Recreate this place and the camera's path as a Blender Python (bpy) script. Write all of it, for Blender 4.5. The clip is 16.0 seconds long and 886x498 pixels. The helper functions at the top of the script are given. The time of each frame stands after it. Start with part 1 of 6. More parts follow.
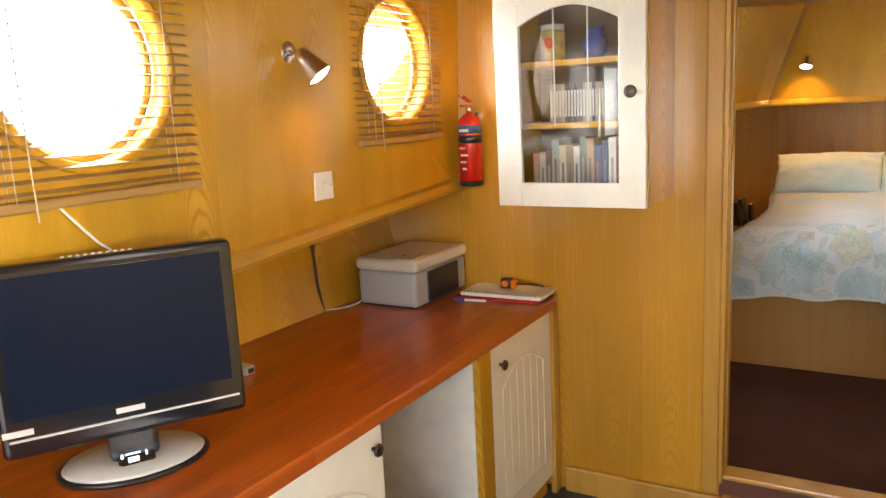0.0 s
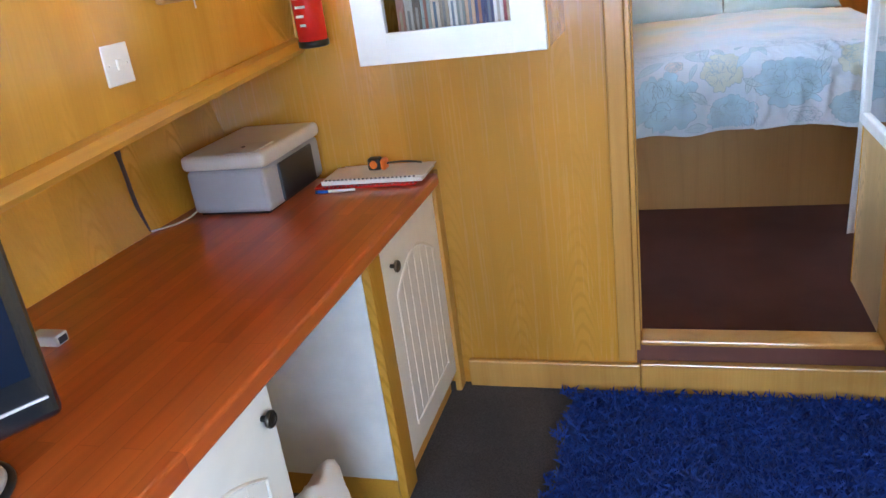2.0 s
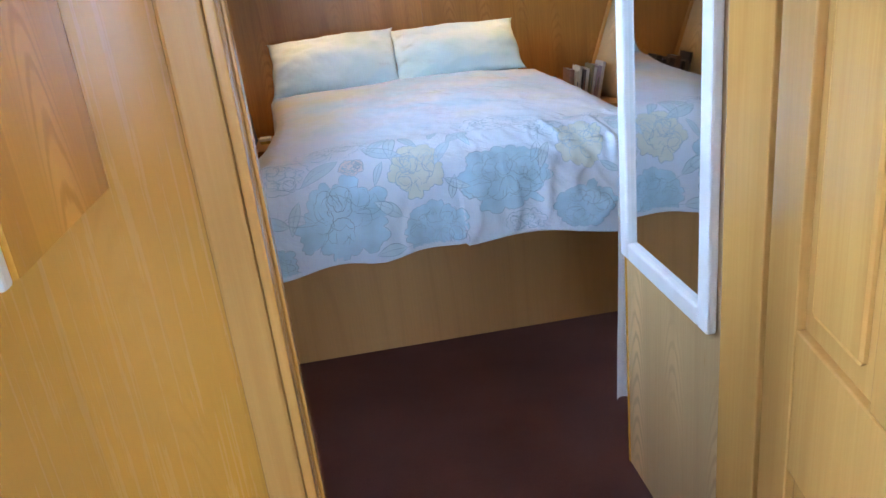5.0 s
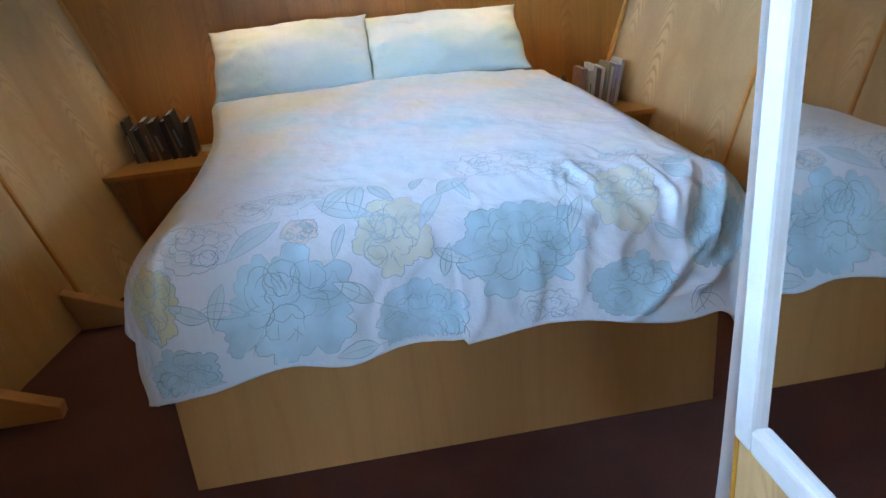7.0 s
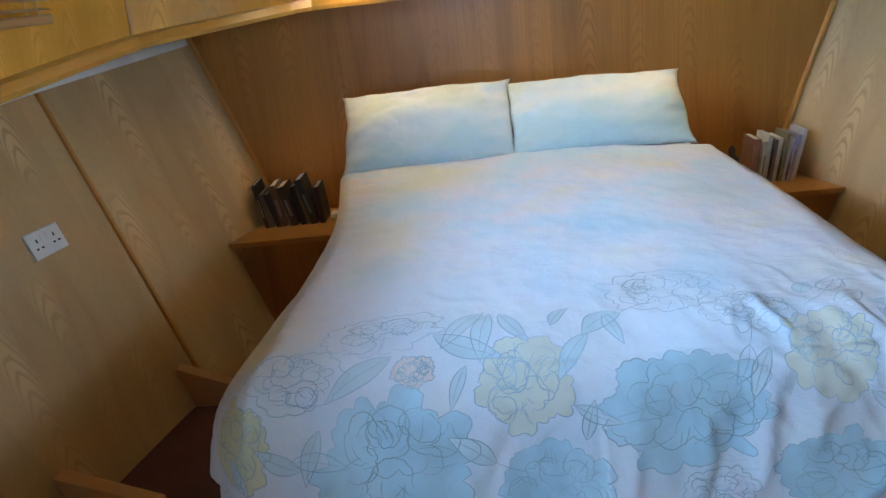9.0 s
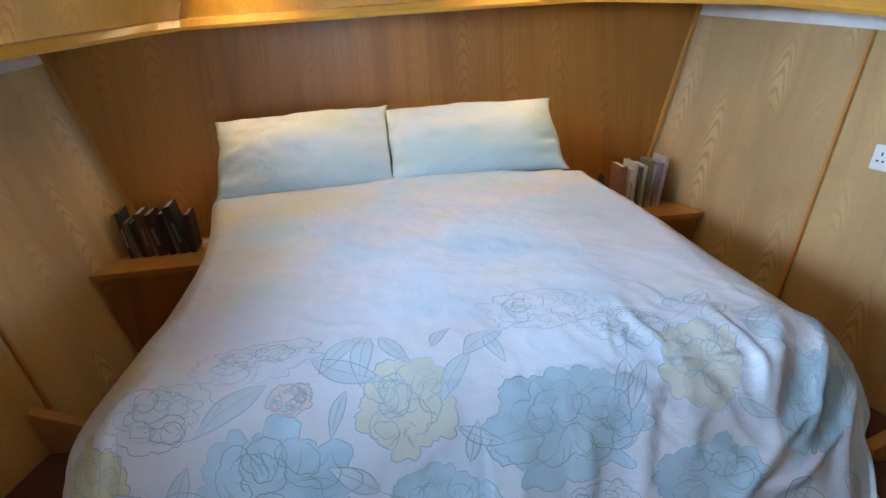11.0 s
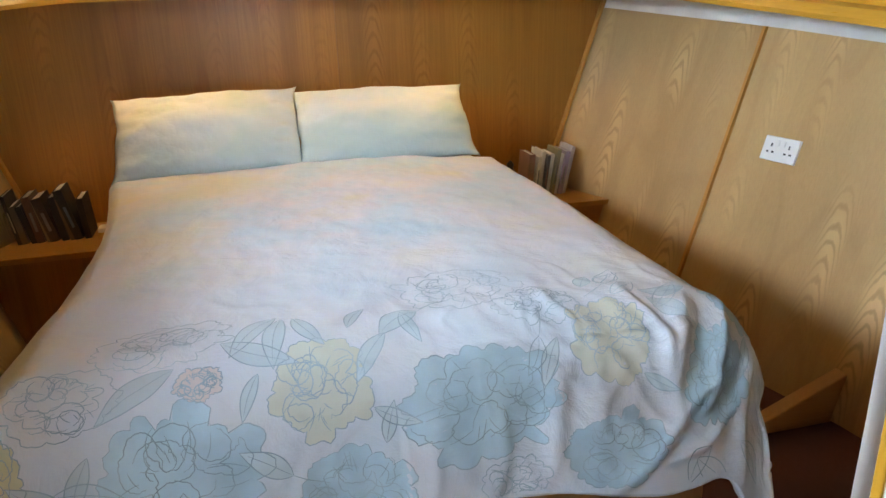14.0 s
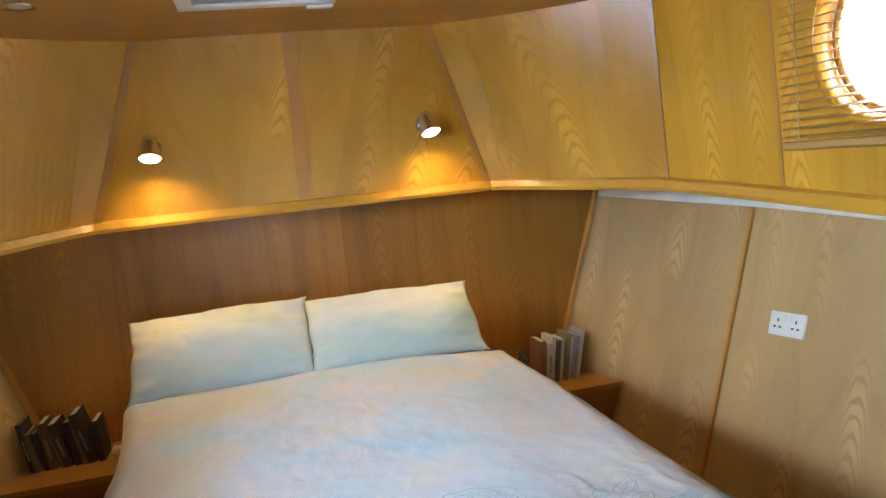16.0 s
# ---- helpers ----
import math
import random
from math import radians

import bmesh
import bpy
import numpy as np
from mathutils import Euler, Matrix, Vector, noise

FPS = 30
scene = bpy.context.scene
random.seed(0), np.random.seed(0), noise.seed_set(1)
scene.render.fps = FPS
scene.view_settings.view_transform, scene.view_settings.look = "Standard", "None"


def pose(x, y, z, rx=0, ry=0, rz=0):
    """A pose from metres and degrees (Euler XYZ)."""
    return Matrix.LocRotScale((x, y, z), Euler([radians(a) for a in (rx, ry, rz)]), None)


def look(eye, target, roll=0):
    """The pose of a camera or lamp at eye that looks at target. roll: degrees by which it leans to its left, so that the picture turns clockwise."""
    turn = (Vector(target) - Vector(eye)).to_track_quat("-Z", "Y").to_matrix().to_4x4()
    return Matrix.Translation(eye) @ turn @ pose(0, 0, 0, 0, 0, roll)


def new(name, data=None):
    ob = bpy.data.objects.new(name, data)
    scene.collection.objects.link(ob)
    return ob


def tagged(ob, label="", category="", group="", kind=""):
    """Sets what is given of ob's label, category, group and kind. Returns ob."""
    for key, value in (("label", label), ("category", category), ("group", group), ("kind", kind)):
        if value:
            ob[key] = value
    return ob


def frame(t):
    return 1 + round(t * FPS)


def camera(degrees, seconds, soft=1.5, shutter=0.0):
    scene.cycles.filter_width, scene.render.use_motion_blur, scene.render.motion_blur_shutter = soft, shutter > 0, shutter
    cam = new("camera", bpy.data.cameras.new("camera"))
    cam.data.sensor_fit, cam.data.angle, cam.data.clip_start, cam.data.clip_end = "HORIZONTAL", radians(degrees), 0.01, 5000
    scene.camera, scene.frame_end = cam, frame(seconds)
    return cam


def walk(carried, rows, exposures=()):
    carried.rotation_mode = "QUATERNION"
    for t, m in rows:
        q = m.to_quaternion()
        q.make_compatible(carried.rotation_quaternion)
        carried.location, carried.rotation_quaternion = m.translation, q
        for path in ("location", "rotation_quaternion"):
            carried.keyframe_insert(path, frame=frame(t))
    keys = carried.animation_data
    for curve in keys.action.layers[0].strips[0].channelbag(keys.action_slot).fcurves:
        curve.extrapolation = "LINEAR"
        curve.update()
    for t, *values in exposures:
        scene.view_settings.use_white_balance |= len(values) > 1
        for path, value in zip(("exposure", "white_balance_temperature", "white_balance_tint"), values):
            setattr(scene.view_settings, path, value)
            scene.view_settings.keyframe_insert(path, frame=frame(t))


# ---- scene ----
cam = camera(60.9, 16.0)
PATH = [
    (0, (0.244, 0.058, 1.524), (-0.764, 1.746, 1.156), -2.9),
    (0.5, (0.159, 0.094, 1.497), (-0.757, 1.802, 1.002), -1.4),
    (1, (0.041, 0.131, 1.489), (-0.793, 1.858, 0.923), -2.6),
    (1.5, (-0.026, 0.226, 1.472), (-0.694, 1.99, 0.807), -2.1),
    (2, (-0.103, 0.454, 1.45), (-0.688, 2.219, 0.715), -7.8),
    (2.5, (-0.186, 0.637, 1.446), (-0.63, 2.436, 0.692), -7.3),
    (3, (-0.301, 0.812, 1.445), (-0.321, 2.678, 0.726), -8.4),
    (3.5, (-0.289, 1.004, 1.443), (-0.009, 2.872, 0.783), -5.7),
    (4, (-0.19, 1.265, 1.434), (0.075, 3.139, 0.789), -5.1),
    (4.2, (-0.172, 1.356, 1.427), (0.041, 3.232, 0.769), -6.5),
    (6.3, (0.06, 2.23, 1.419), (0.245, 4.062, 0.637), -6.6),
    (6.5, (0.042, 2.306, 1.419), (0.235, 4.135, 0.633), -6.7),
    (7, (0.015, 2.49, 1.421), (0.258, 4.31, 0.629), -5.3),
    (7.5, (0.055, 2.657, 1.417), (0.208, 4.486, 0.624), -4.5),
    (8, (0.086, 2.797, 1.422), (-0.045, 4.637, 0.649), -5.3),
    (8.5, (0.072, 2.838, 1.474), (-0.052, 4.675, 0.692), -7.3),
    (9, (0.06, 2.855, 1.506), (-0.044, 4.731, 0.82), -6.3),
    (9.2, (0.061, 2.852, 1.512), (-0.041, 4.736, 0.85), -5.3),
    (11.3, (0.06, 2.88, 1.462), (0.323, 4.76, 0.832), -3.6),
    (11.5, (0.059, 2.873, 1.456), (0.346, 4.75, 0.827), -3.3),
    (12, (0.053, 2.889, 1.453), (0.422, 4.739, 0.788), -3.5),
    (12.5, (0.075, 2.885, 1.451), (0.509, 4.714, 0.769), -2.7),
    (13, (0.06, 2.891, 1.454), (0.557, 4.703, 0.769), -1.7),
    (13.5, (0.049, 2.886, 1.446), (0.537, 4.705, 0.774), -1.1),
    (14, (0.044, 2.885, 1.449), (0.503, 4.715, 0.785), -1.6),
    (14.5, (0.056, 2.874, 1.463), (0.5, 4.729, 0.862), -2.9),
    (15, (0.065, 2.876, 1.49), (0.528, 4.763, 1.015), -4.2),
    (15.5, (0.069, 2.872, 1.525), (0.535, 4.792, 1.213), -4.8),
    (16, (0.067, 2.873, 1.551), (0.54, 4.804, 1.327), -5.8),
]
EXPOSURES = [
    (0.0, -0.38, 9000, 20), (1.0, -0.25, 7000, 18), (2.0, -0.17, 5750, 17), (3.0, -0.18, 5350, 18), (4.0, -0.24, 5350, 19), (6.5, -0.15, 5450, 16), (7.5, -0.3, 5050, 10), (9.0, -0.38, 5150, 10),
    (11.5, -0.36, 5800, 17), (12.5, -0.34, 6350, 17), (14.5, -0.33, 6750, 17), (15.2, -0.34, 6500, 15), (16.0, -0.42, 6450, 14),
]
walk(cam, [(t, look(eye, target, roll)) for t, eye, target, roll in PATH], EXPOSURES)

# ---- world, sun and window light ----
world = bpy.data.worlds.new("sky")
scene.world = world
world.use_nodes = True
wn = world.node_tree
sky = wn.nodes.new("ShaderNodeTexSky")
sky.sky_type = "NISHITA"
sky.sun_disc = False
sky.sun_elevation, sky.sun_rotation = radians(48), radians(200)
wn.links.new(sky.outputs[0], wn.nodes["Background"].inputs[0])
wn.nodes["Background"].inputs[1].default_value = 0.12
sun = new("sun", bpy.data.lights.new("sun", "SUN"))
sun.data.energy, sun.data.angle, sun.data.color = 2.5, radians(0.6), (1, 0.95, 0.86)
sun.matrix_world = look((-4, -6, 9), (0, 2, 1))


def window_light(name, place, target, size, watts, colour, sy=None):
    lamp = new(name, bpy.data.lights.new(name, "AREA"))
    lamp.data.shape = "DISK" if sy is None else "RECTANGLE"
    lamp.data.size = size
    if sy:
        lamp.data.size_y = sy
    lamp.data.energy, lamp.data.color, lamp.data.spread = watts, colour, radians(125)
    lamp.matrix_world = look(place, target)
    return lamp


DAY = (0.60, 0.81, 1.0)
window_light("porthole_daylight", (-1.365, 1.09, 1.67), (-0.365, 1.09, 0.87), 0.46, 68, DAY)
window_light("porthole_daylight", (-1.365, 2.285, 1.705), (-0.365, 2.285, 0.905), 0.46, 44, DAY)
window_light("porthole_daylight", (1.675, 4.38, 1.79), (0.675, 4.38, 1.10), 0.46, 19, DAY)
window_light("porthole_daylight", (-1.135, 4.58, 1.79), (0.065, 4.62, 1.12), 0.46, 52, DAY)
window_light("porthole_daylight", (-1.22, 3.43, 1.75), (0.75, 4.05, 0.55), 0.46, 56, DAY)
window_light("side_window_daylight", (-1.37, 0.04, 1.51), (-0.37, 0.5, 0.9), 0.54, 32, DAY, 0.40)
# Unseen opening aft, added and placed to light the desk and bed foot.
window_light("rear_daylight", (0.42, -1.93, 1.35), (0.1, 2, 0.75), 2.06, 78, DAY, 1.1)
# East side is unseen: this window light is added to brighten the desk fronts.
window_light("side_window_daylight", (1.86, -0.1, 1.51), (-1.0, 1.5, 1.15), 0.9, 56, DAY, 0.40)


def spot_light(name, place, target, watts):
    lamp = new(name, bpy.data.lights.new(name, "SPOT"))
    lamp.data.energy, lamp.data.color = watts, (1.0, 0.70, 0.27)
    lamp.data.spot_size, lamp.data.spot_blend, lamp.data.shadow_soft_size = radians(140), 1.0, 0.02
    lamp.matrix_world = look(place, target)


# ---- materials ----
def material(name, colour, rough=0.5, metal=0.0, coat=0.0):
    m = bpy.data.materials.new(name)
    m.use_nodes = True
    b = m.node_tree.nodes["Principled BSDF"]
    b.inputs["Base Color"].default_value = (*colour, 1)
    b.inputs["Roughness"].default_value = rough
    b.inputs["Metallic"].default_value = metal
    b.inputs["Coat Weight"].default_value = coat
    b.inputs["Coat Roughness"].default_value = 0.12 if rough < 0.15 else 0.2
    return m, m.node_tree, b


def node(nt, kind, **kw):
    n = nt.nodes.new(kind)
    for k, v in kw.items():
        n.inputs[k.replace("_", " ")].default_value = v
    return n


def coords(nt, scale, jitter=True):
    tc = nt.nodes.new("ShaderNodeTexCoord")
    mp = nt.nodes.new("ShaderNodeMapping")
    nt.links.new(tc.outputs["Object"], mp.inputs["Vector"])
    mp.inputs["Scale"].default_value = scale
    if jitter:
        oi = nt.nodes.new("ShaderNodeObjectInfo")
        ml = nt.nodes.new("ShaderNodeMath")
        ml.operation = "MULTIPLY"
        ml.inputs[1].default_value = 37.0
        nt.links.new(oi.outputs["Random"], ml.inputs[0])
        cb = nt.nodes.new("ShaderNodeCombineXYZ")
        for k in range(3):
            nt.links.new(ml.outputs[0], cb.inputs[k])
        nt.links.new(cb.outputs[0], mp.inputs["Location"])
    return mp.outputs[0]


def ramp(nt, fac, stops):
    r = nt.nodes.new("ShaderNodeValToRGB")
    e = r.color_ramp.elements
    while len(e) < len(stops):
        e.new(0.5)
    for el, (p, c) in zip(e, stops):
        el.position, el.color = p, (*c, 1)
    nt.links.new(fac, r.inputs[0])
    return r.outputs[0]


def mix(nt, fac, a, b, mode="MIX"):
    n = nt.nodes.new("ShaderNodeMix")
    n.data_type, n.blend_type = "RGBA", mode
    for sock, v in ((n.inputs[0], fac), (n.inputs[6], a), (n.inputs[7], b)):
        if isinstance(v, bpy.types.NodeSocket):
            nt.links.new(v, sock)
        elif isinstance(v, (int, float)):
            sock.default_value = v
        else:
            sock.default_value = (*v, 1)
    return n.outputs[2]


def math_node(nt, op, a, b=0.0):
    n = nt.nodes.new("ShaderNodeMath")
    n.operation = op
    for sock, v in ((n.inputs[0], a), (n.inputs[1], b)):
        if isinstance(v, bpy.types.NodeSocket):
            nt.links.new(v, sock)
        else:
            sock.default_value = v
    return n.outputs[0]


def bump(nt, b, height, strength, dist=0.002):
    n = nt.nodes.new("ShaderNodeBump")
    n.inputs["Strength"].default_value, n.inputs["Distance"].default_value = strength, dist
    nt.links.new(height, n.inputs["Height"])
    nt.links.new(n.outputs[0], b.inputs["Normal"])


def veneer(name, light, dark, axis="z", rough=0.3, coat=0.25, figure=1.0, contrast=0.5, arches=0.0, lean=1.0):
    """Varnished oak or pine veneer: fine pores along the axis and a broad arched figure."""
    m, nt, b = material(name, light, rough, 0, coat)
    def along(cross, run):
        return tuple(run if a == axis else cross for a in "xyz")
    fine = node(nt, "ShaderNodeTexNoise", Scale=1.0, Detail=5.0, Roughness=0.65)
    nt.links.new(coords(nt, along(150, 3.0)), fine.inputs["Vector"])
    broad = node(nt, "ShaderNodeTexNoise", Scale=1.0, Detail=1.5, Roughness=0.4)
    nt.links.new(coords(nt, along(5.0, 0.36)), broad.inputs["Vector"])
    rings = math_node(nt, "SINE", math_node(nt, "MULTIPLY", broad.outputs[0], 46.0 * figure))
    rings = math_node(nt, "MULTIPLY_ADD", rings, 0.5)
    rings.node.inputs[2].default_value = 0.5
    blotch = node(nt, "ShaderNodeTexNoise", Scale=1.0, Detail=3.0)
    nt.links.new(coords(nt, along(2.0, 0.5)), blotch.inputs["Vector"])
    f1 = ramp(nt, fine.outputs[0], ((0.35, (0, 0, 0)), (0.7, (1, 1, 1))))
    f2 = ramp(nt, rings, ((0.0, (0, 0, 0)), (0.9, (0.35, 0.35, 0.35)), (1.0, (1, 1, 1))))
    col = mix(nt, math_node(nt, "MULTIPLY", f1, 0.55 * contrast), light, dark)
    col = mix(nt, math_node(nt, "MULTIPLY", f2, 0.5 * contrast), col, dark)
    if arches:
        # leaves of veneer laid side by side, each with pale cathedral arches up its middle
        sep = nt.nodes.new("ShaderNodeSeparateXYZ")
        nt.links.new(coords(nt, (1, 1, 1)), sep.inputs[0])
        others = [k for k in range(3) if "xyz"[k] != axis]
        cross = math_node(nt, "DIVIDE", math_node(nt, "ADD", math_node(nt, "MULTIPLY", sep.outputs[others[0]], lean), sep.outputs[others[1]]), 0.21)
        cell = nt.nodes.new("ShaderNodeTexWhiteNoise")
        cell.noise_dimensions = "1D"
        nt.links.new(math_node(nt, "FLOOR", cross), cell.inputs["W"])
        fx = math_node(nt, "SUBTRACT", math_node(nt, "FRACT", cross), 0.5)
        bow = math_node(nt, "MULTIPLY", math_node(nt, "MULTIPLY", fx, fx), 240.0)
        run = math_node(nt, "MULTIPLY_ADD", cell.outputs["Value"], 9.0)
        nt.links.new(sep.outputs["xyz".index(axis)], run.node.inputs[2])
        wob = node(nt, "ShaderNodeTexNoise", Scale=1.0, Detail=3.0)
        nt.links.new(coords(nt, along(22.0, 5.0)), wob.inputs["Vector"])
        phase = math_node(nt, "ADD", math_node(nt, "ADD", math_node(nt, "MULTIPLY", run, 105.0), bow), math_node(nt, "MULTIPLY", wob.outputs[0], 9.0))
        lines = ramp(nt, math_node(nt, "MULTIPLY_ADD", math_node(nt, "SINE", phase), 0.5), ((0.0, (0, 0, 0)), (0.45, (1, 1, 1))))
        patch = node(nt, "ShaderNodeTexNoise", Scale=1.0, Detail=1.0)
        nt.links.new(coords(nt, along(4.5, 1.5)), patch.inputs["Vector"])
        where = ramp(nt, patch.outputs[0], ((0.46, (0, 0, 0)), (0.62, (1, 1, 1))))
        middle = ramp(nt, math_node(nt, "ABSOLUTE", fx), ((0.07, (1, 1, 1)), (0.28, (0, 0, 0))))
        where = math_node(nt, "MULTIPLY", where, middle)
        pale = tuple(min(1.0, c * 1.28 + 0.02) for c in light)
        col = mix(nt, math_node(nt, "MULTIPLY", math_node(nt, "MULTIPLY", lines, where), 0.75 * arches), col, pale)
        col = mix(nt, math_node(nt, "MULTIPLY", math_node(nt, "MULTIPLY", math_node(nt, "SUBTRACT", 1.0, lines), where), 0.32 * arches), col, dark)
        leaf = ramp(nt, cell.outputs["Value"], ((0.0, (0.93, 0.92, 0.90)), (1.0, (1.06, 1.06, 1.05))))
        col = mix(nt, 1.0, col, leaf, "MULTIPLY")
    tone = ramp(nt, blotch.outputs[0], ((0.3, (0.80, 0.78, 0.74)), (0.7, (1.12, 1.1, 1.06))))
    col = mix(nt, 1.0, col, tone, "MULTIPLY")
    nt.links.new(col, b.inputs["Base Color"])
    rr = ramp(nt, fine.outputs[0], ((0.2, (rough * 0.8,) * 3), (0.8, (rough * 1.35,) * 3)))
    nt.links.new(rr, b.inputs["Roughness"])
    bump(nt, b, fine.outputs[0], 0.12, 0.001)
    return m


def painted(name, colour, rough=0.35, amount=0.06, scale=9.0, coat=0.0):
    m, nt, b = material(name, colour, rough, 0, coat)
    n = node(nt, "ShaderNodeTexNoise", Scale=scale, Detail=5.0)
    nt.links.new(coords(nt, (1, 1, 1)), n.inputs["Vector"])
    lo = tuple(c * (1 - 2 * amount) for c in colour)
    hi = tuple(min(1, c * (1 + amount)) for c in colour)
    nt.links.new(ramp(nt, n.outputs[0], ((0.3, lo), (0.7, hi))), b.inputs["Base Color"])
    g = node(nt, "ShaderNodeTexNoise", Scale=260.0, Detail=2.0)
    nt.links.new(coords(nt, (1, 1, 1)), g.inputs["Vector"])
    bump(nt, b, g.outputs[0], 0.08, 0.001)
    return m


OAK = veneer("golden_oak_veneer", (0.64, 0.335, 0.036), (0.43, 0.185, 0.013), rough=0.22, coat=0.6, figure=0.35, contrast=0.5, arches=0.8)
OAK_SIDE = veneer("golden_oak_veneer_side", (0.64, 0.335, 0.036), (0.43, 0.185, 0.013), rough=0.22, coat=0.6, figure=0.35, contrast=0.5, arches=0.8, lean=0.15)
OAK_FLAT = veneer("plain_golden_oak_veneer", (0.60, 0.298, 0.038), (0.43, 0.178, 0.015), rough=0.24, coat=0.5, figure=0.3, contrast=0.35, arches=0.35)
OAK_Y = veneer("golden_oak_lengthwise", (0.66, 0.345, 0.040), (0.44, 0.18, 0.015), axis="y", figure=0.5, contrast=0.5)
OAK_X = veneer("golden_oak_crosswise", (0.66, 0.345, 0.040), (0.44, 0.18, 0.015), axis="x", figure=0.5, contrast=0.5)
# On the hull: OAK's ply again, cool daylight put into a paler, greyer colour.
PALE = veneer("daylit_pale_oak_veneer", (0.57, 0.385, 0.175), (0.38, 0.225, 0.085), figure=0.35, contrast=0.5, arches=1.0, lean=0.0)
BED_OAK = veneer("brown_oak_veneer", (0.52, 0.28, 0.09), (0.34, 0.16, 0.04), contrast=0.45)
# Behind the bed: the same ply, its warm shade put into this redder colour.
RED_SHADED_OAK = veneer("red_shaded_oak_veneer", (0.47, 0.208, 0.030), (0.25, 0.092, 0.011), rough=0.42, coat=0.08, figure=0.6, contrast=0.75, arches=0.5)
PINE = veneer("varnished_pine", (0.62, 0.345, 0.088), (0.42, 0.185, 0.033), rough=0.2, coat=0.4, figure=0.8, contrast=0.5)
CEIL = veneer("varnished_ceiling_ply", (0.50, 0.235, 0.06), (0.34, 0.13, 0.03), axis="x", figure=0.4)
BATTEN = veneer("orange_oak_strip", (0.56, 0.27, 0.05), (0.36, 0.14, 0.02), contrast=0.4)
STUB = veneer("planed_softwood", (0.55, 0.30, 0.10), (0.40, 0.19, 0.05), axis="x", rough=0.5, coat=0.0, figure=0.5)
WHITE = painted("white_satin_paint", (0.80, 0.79, 0.75), 0.32)
WHITE_P = painted("white_plastic", (0.82, 0.82, 0.79), 0.3, 0.02)
CREAM = painted("cream_cupboard_paint", (0.80, 0.77, 0.69), 0.32, 0.03)
GREY_P = painted("grey_printer_plastic", (0.42, 0.44, 0.47), 0.45, 0.03)
PALE_P = painted("pale_grey_plastic", (0.66, 0.65, 0.60), 0.4, 0.03)
BLACK_P = painted("black_plastic", (0.012, 0.013, 0.016), 0.3, 0.1)
GLOSS = painted("gloss_black_plastic", (0.008, 0.010, 0.014), 0.08, 0.1, coat=0.6)
SCREEN, _, screen_shader = material("dark_screen", (0.005, 0.010, 0.022), 0.2)
screen_shader.inputs["Specular IOR Level"].default_value = 0.15
SILVER = painted("silver_plastic", (0.55, 0.54, 0.52), 0.35, 0.03)
CHROME = material("satin_chrome", (0.72, 0.72, 0.74), 0.2, 1.0)[0]
PEWTER = material("dark_pewter", (0.10, 0.085, 0.07), 0.35, 1.0)[0]
BRASS = material("brass", (0.66, 0.44, 0.16), 0.3, 1.0)[0]
RED = painted("red_enamel", (0.55, 0.02, 0.015), 0.22, 0.05, coat=0.5)
DARK_RED = painted("dark_red_riser_paint", (0.14, 0.05, 0.035), 0.5)
SLATWOOD = veneer("blind_slat_wood", (0.50, 0.28, 0.10), (0.34, 0.17, 0.05), axis="y", rough=0.35, figure=0.4)
CORD = painted("pale_cord", (0.6, 0.52, 0.38), 0.8)
CABLE = painted("dark_cable", (0.05, 0.02, 0.015), 0.5)
ORANGE = painted("orange_plastic", (0.9, 0.22, 0.02), 0.4)
PAPER = painted("paper", (0.78, 0.76, 0.70), 0.8, 0.04)
DARKBOX = painted("dark_brown_panel", (0.16, 0.12, 0.09), 0.7)
BLUE_GLAZE = painted("blue_glaze", (0.03, 0.09, 0.30), 0.15, 0.1)
JAR_Y = painted("patterned_yellow_jar", (0.62, 0.42, 0.14), 0.3, 0.25, 30)
GLASS, gnt, gb = material("clear_glass", (1, 1, 1), 0.0)
gb.inputs["Transmission Weight"].default_value, gb.inputs["IOR"].default_value = 1.0, 1.45
MIRROR = material("mirror_silver", (0.9, 0.92, 0.92), 0.02, 1.0)[0]


def glow(name, colour, strength):
    m, nt, b = material(name, colour, 0.4)
    b.inputs["Emission Color"].default_value = (*colour, 1)
    b.inputs["Emission Strength"].default_value = strength
    return m


BULB = glow("lit_bulb", (1.0, 0.82, 0.5), 16.0)
DISPLAY = glow("lit_display", (0.45, 0.75, 1.0), 2.0)


def carpet(name, a, c, scale=260.0):
    m, nt, b = material(name, a, 0.95)
    n = node(nt, "ShaderNodeTexNoise", Scale=scale, Detail=3.0)
    nt.links.new(coords(nt, (1, 1, 1)), n.inputs["Vector"])
    w = node(nt, "ShaderNodeTexNoise", Scale=3.5, Detail=3.0)
    nt.links.new(coords(nt, (1, 1, 1)), w.inputs["Vector"])
    col = ramp(nt, n.outputs[0], ((0.35, a), (0.65, c)))
    tone = ramp(nt, w.outputs[0], ((0.3, (0.75,) * 3), (0.7, (1.2,) * 3)))
    nt.links.new(mix(nt, 1.0, col, tone, "MULTIPLY"), b.inputs["Base Color"])
    bump(nt, b, n.outputs[0], 0.6, 0.004)
    return m


CARPET_GREY = carpet("charcoal_carpet", (0.035, 0.035, 0.038), (0.085, 0.082, 0.085))
CARPET_RED = carpet("maroon_carpet", (0.080, 0.026, 0.019), (0.140, 0.054, 0.042), 400)
SHAG = carpet("blue_shag", (0.004, 0.019, 0.135), (0.013, 0.058, 0.31), 40)


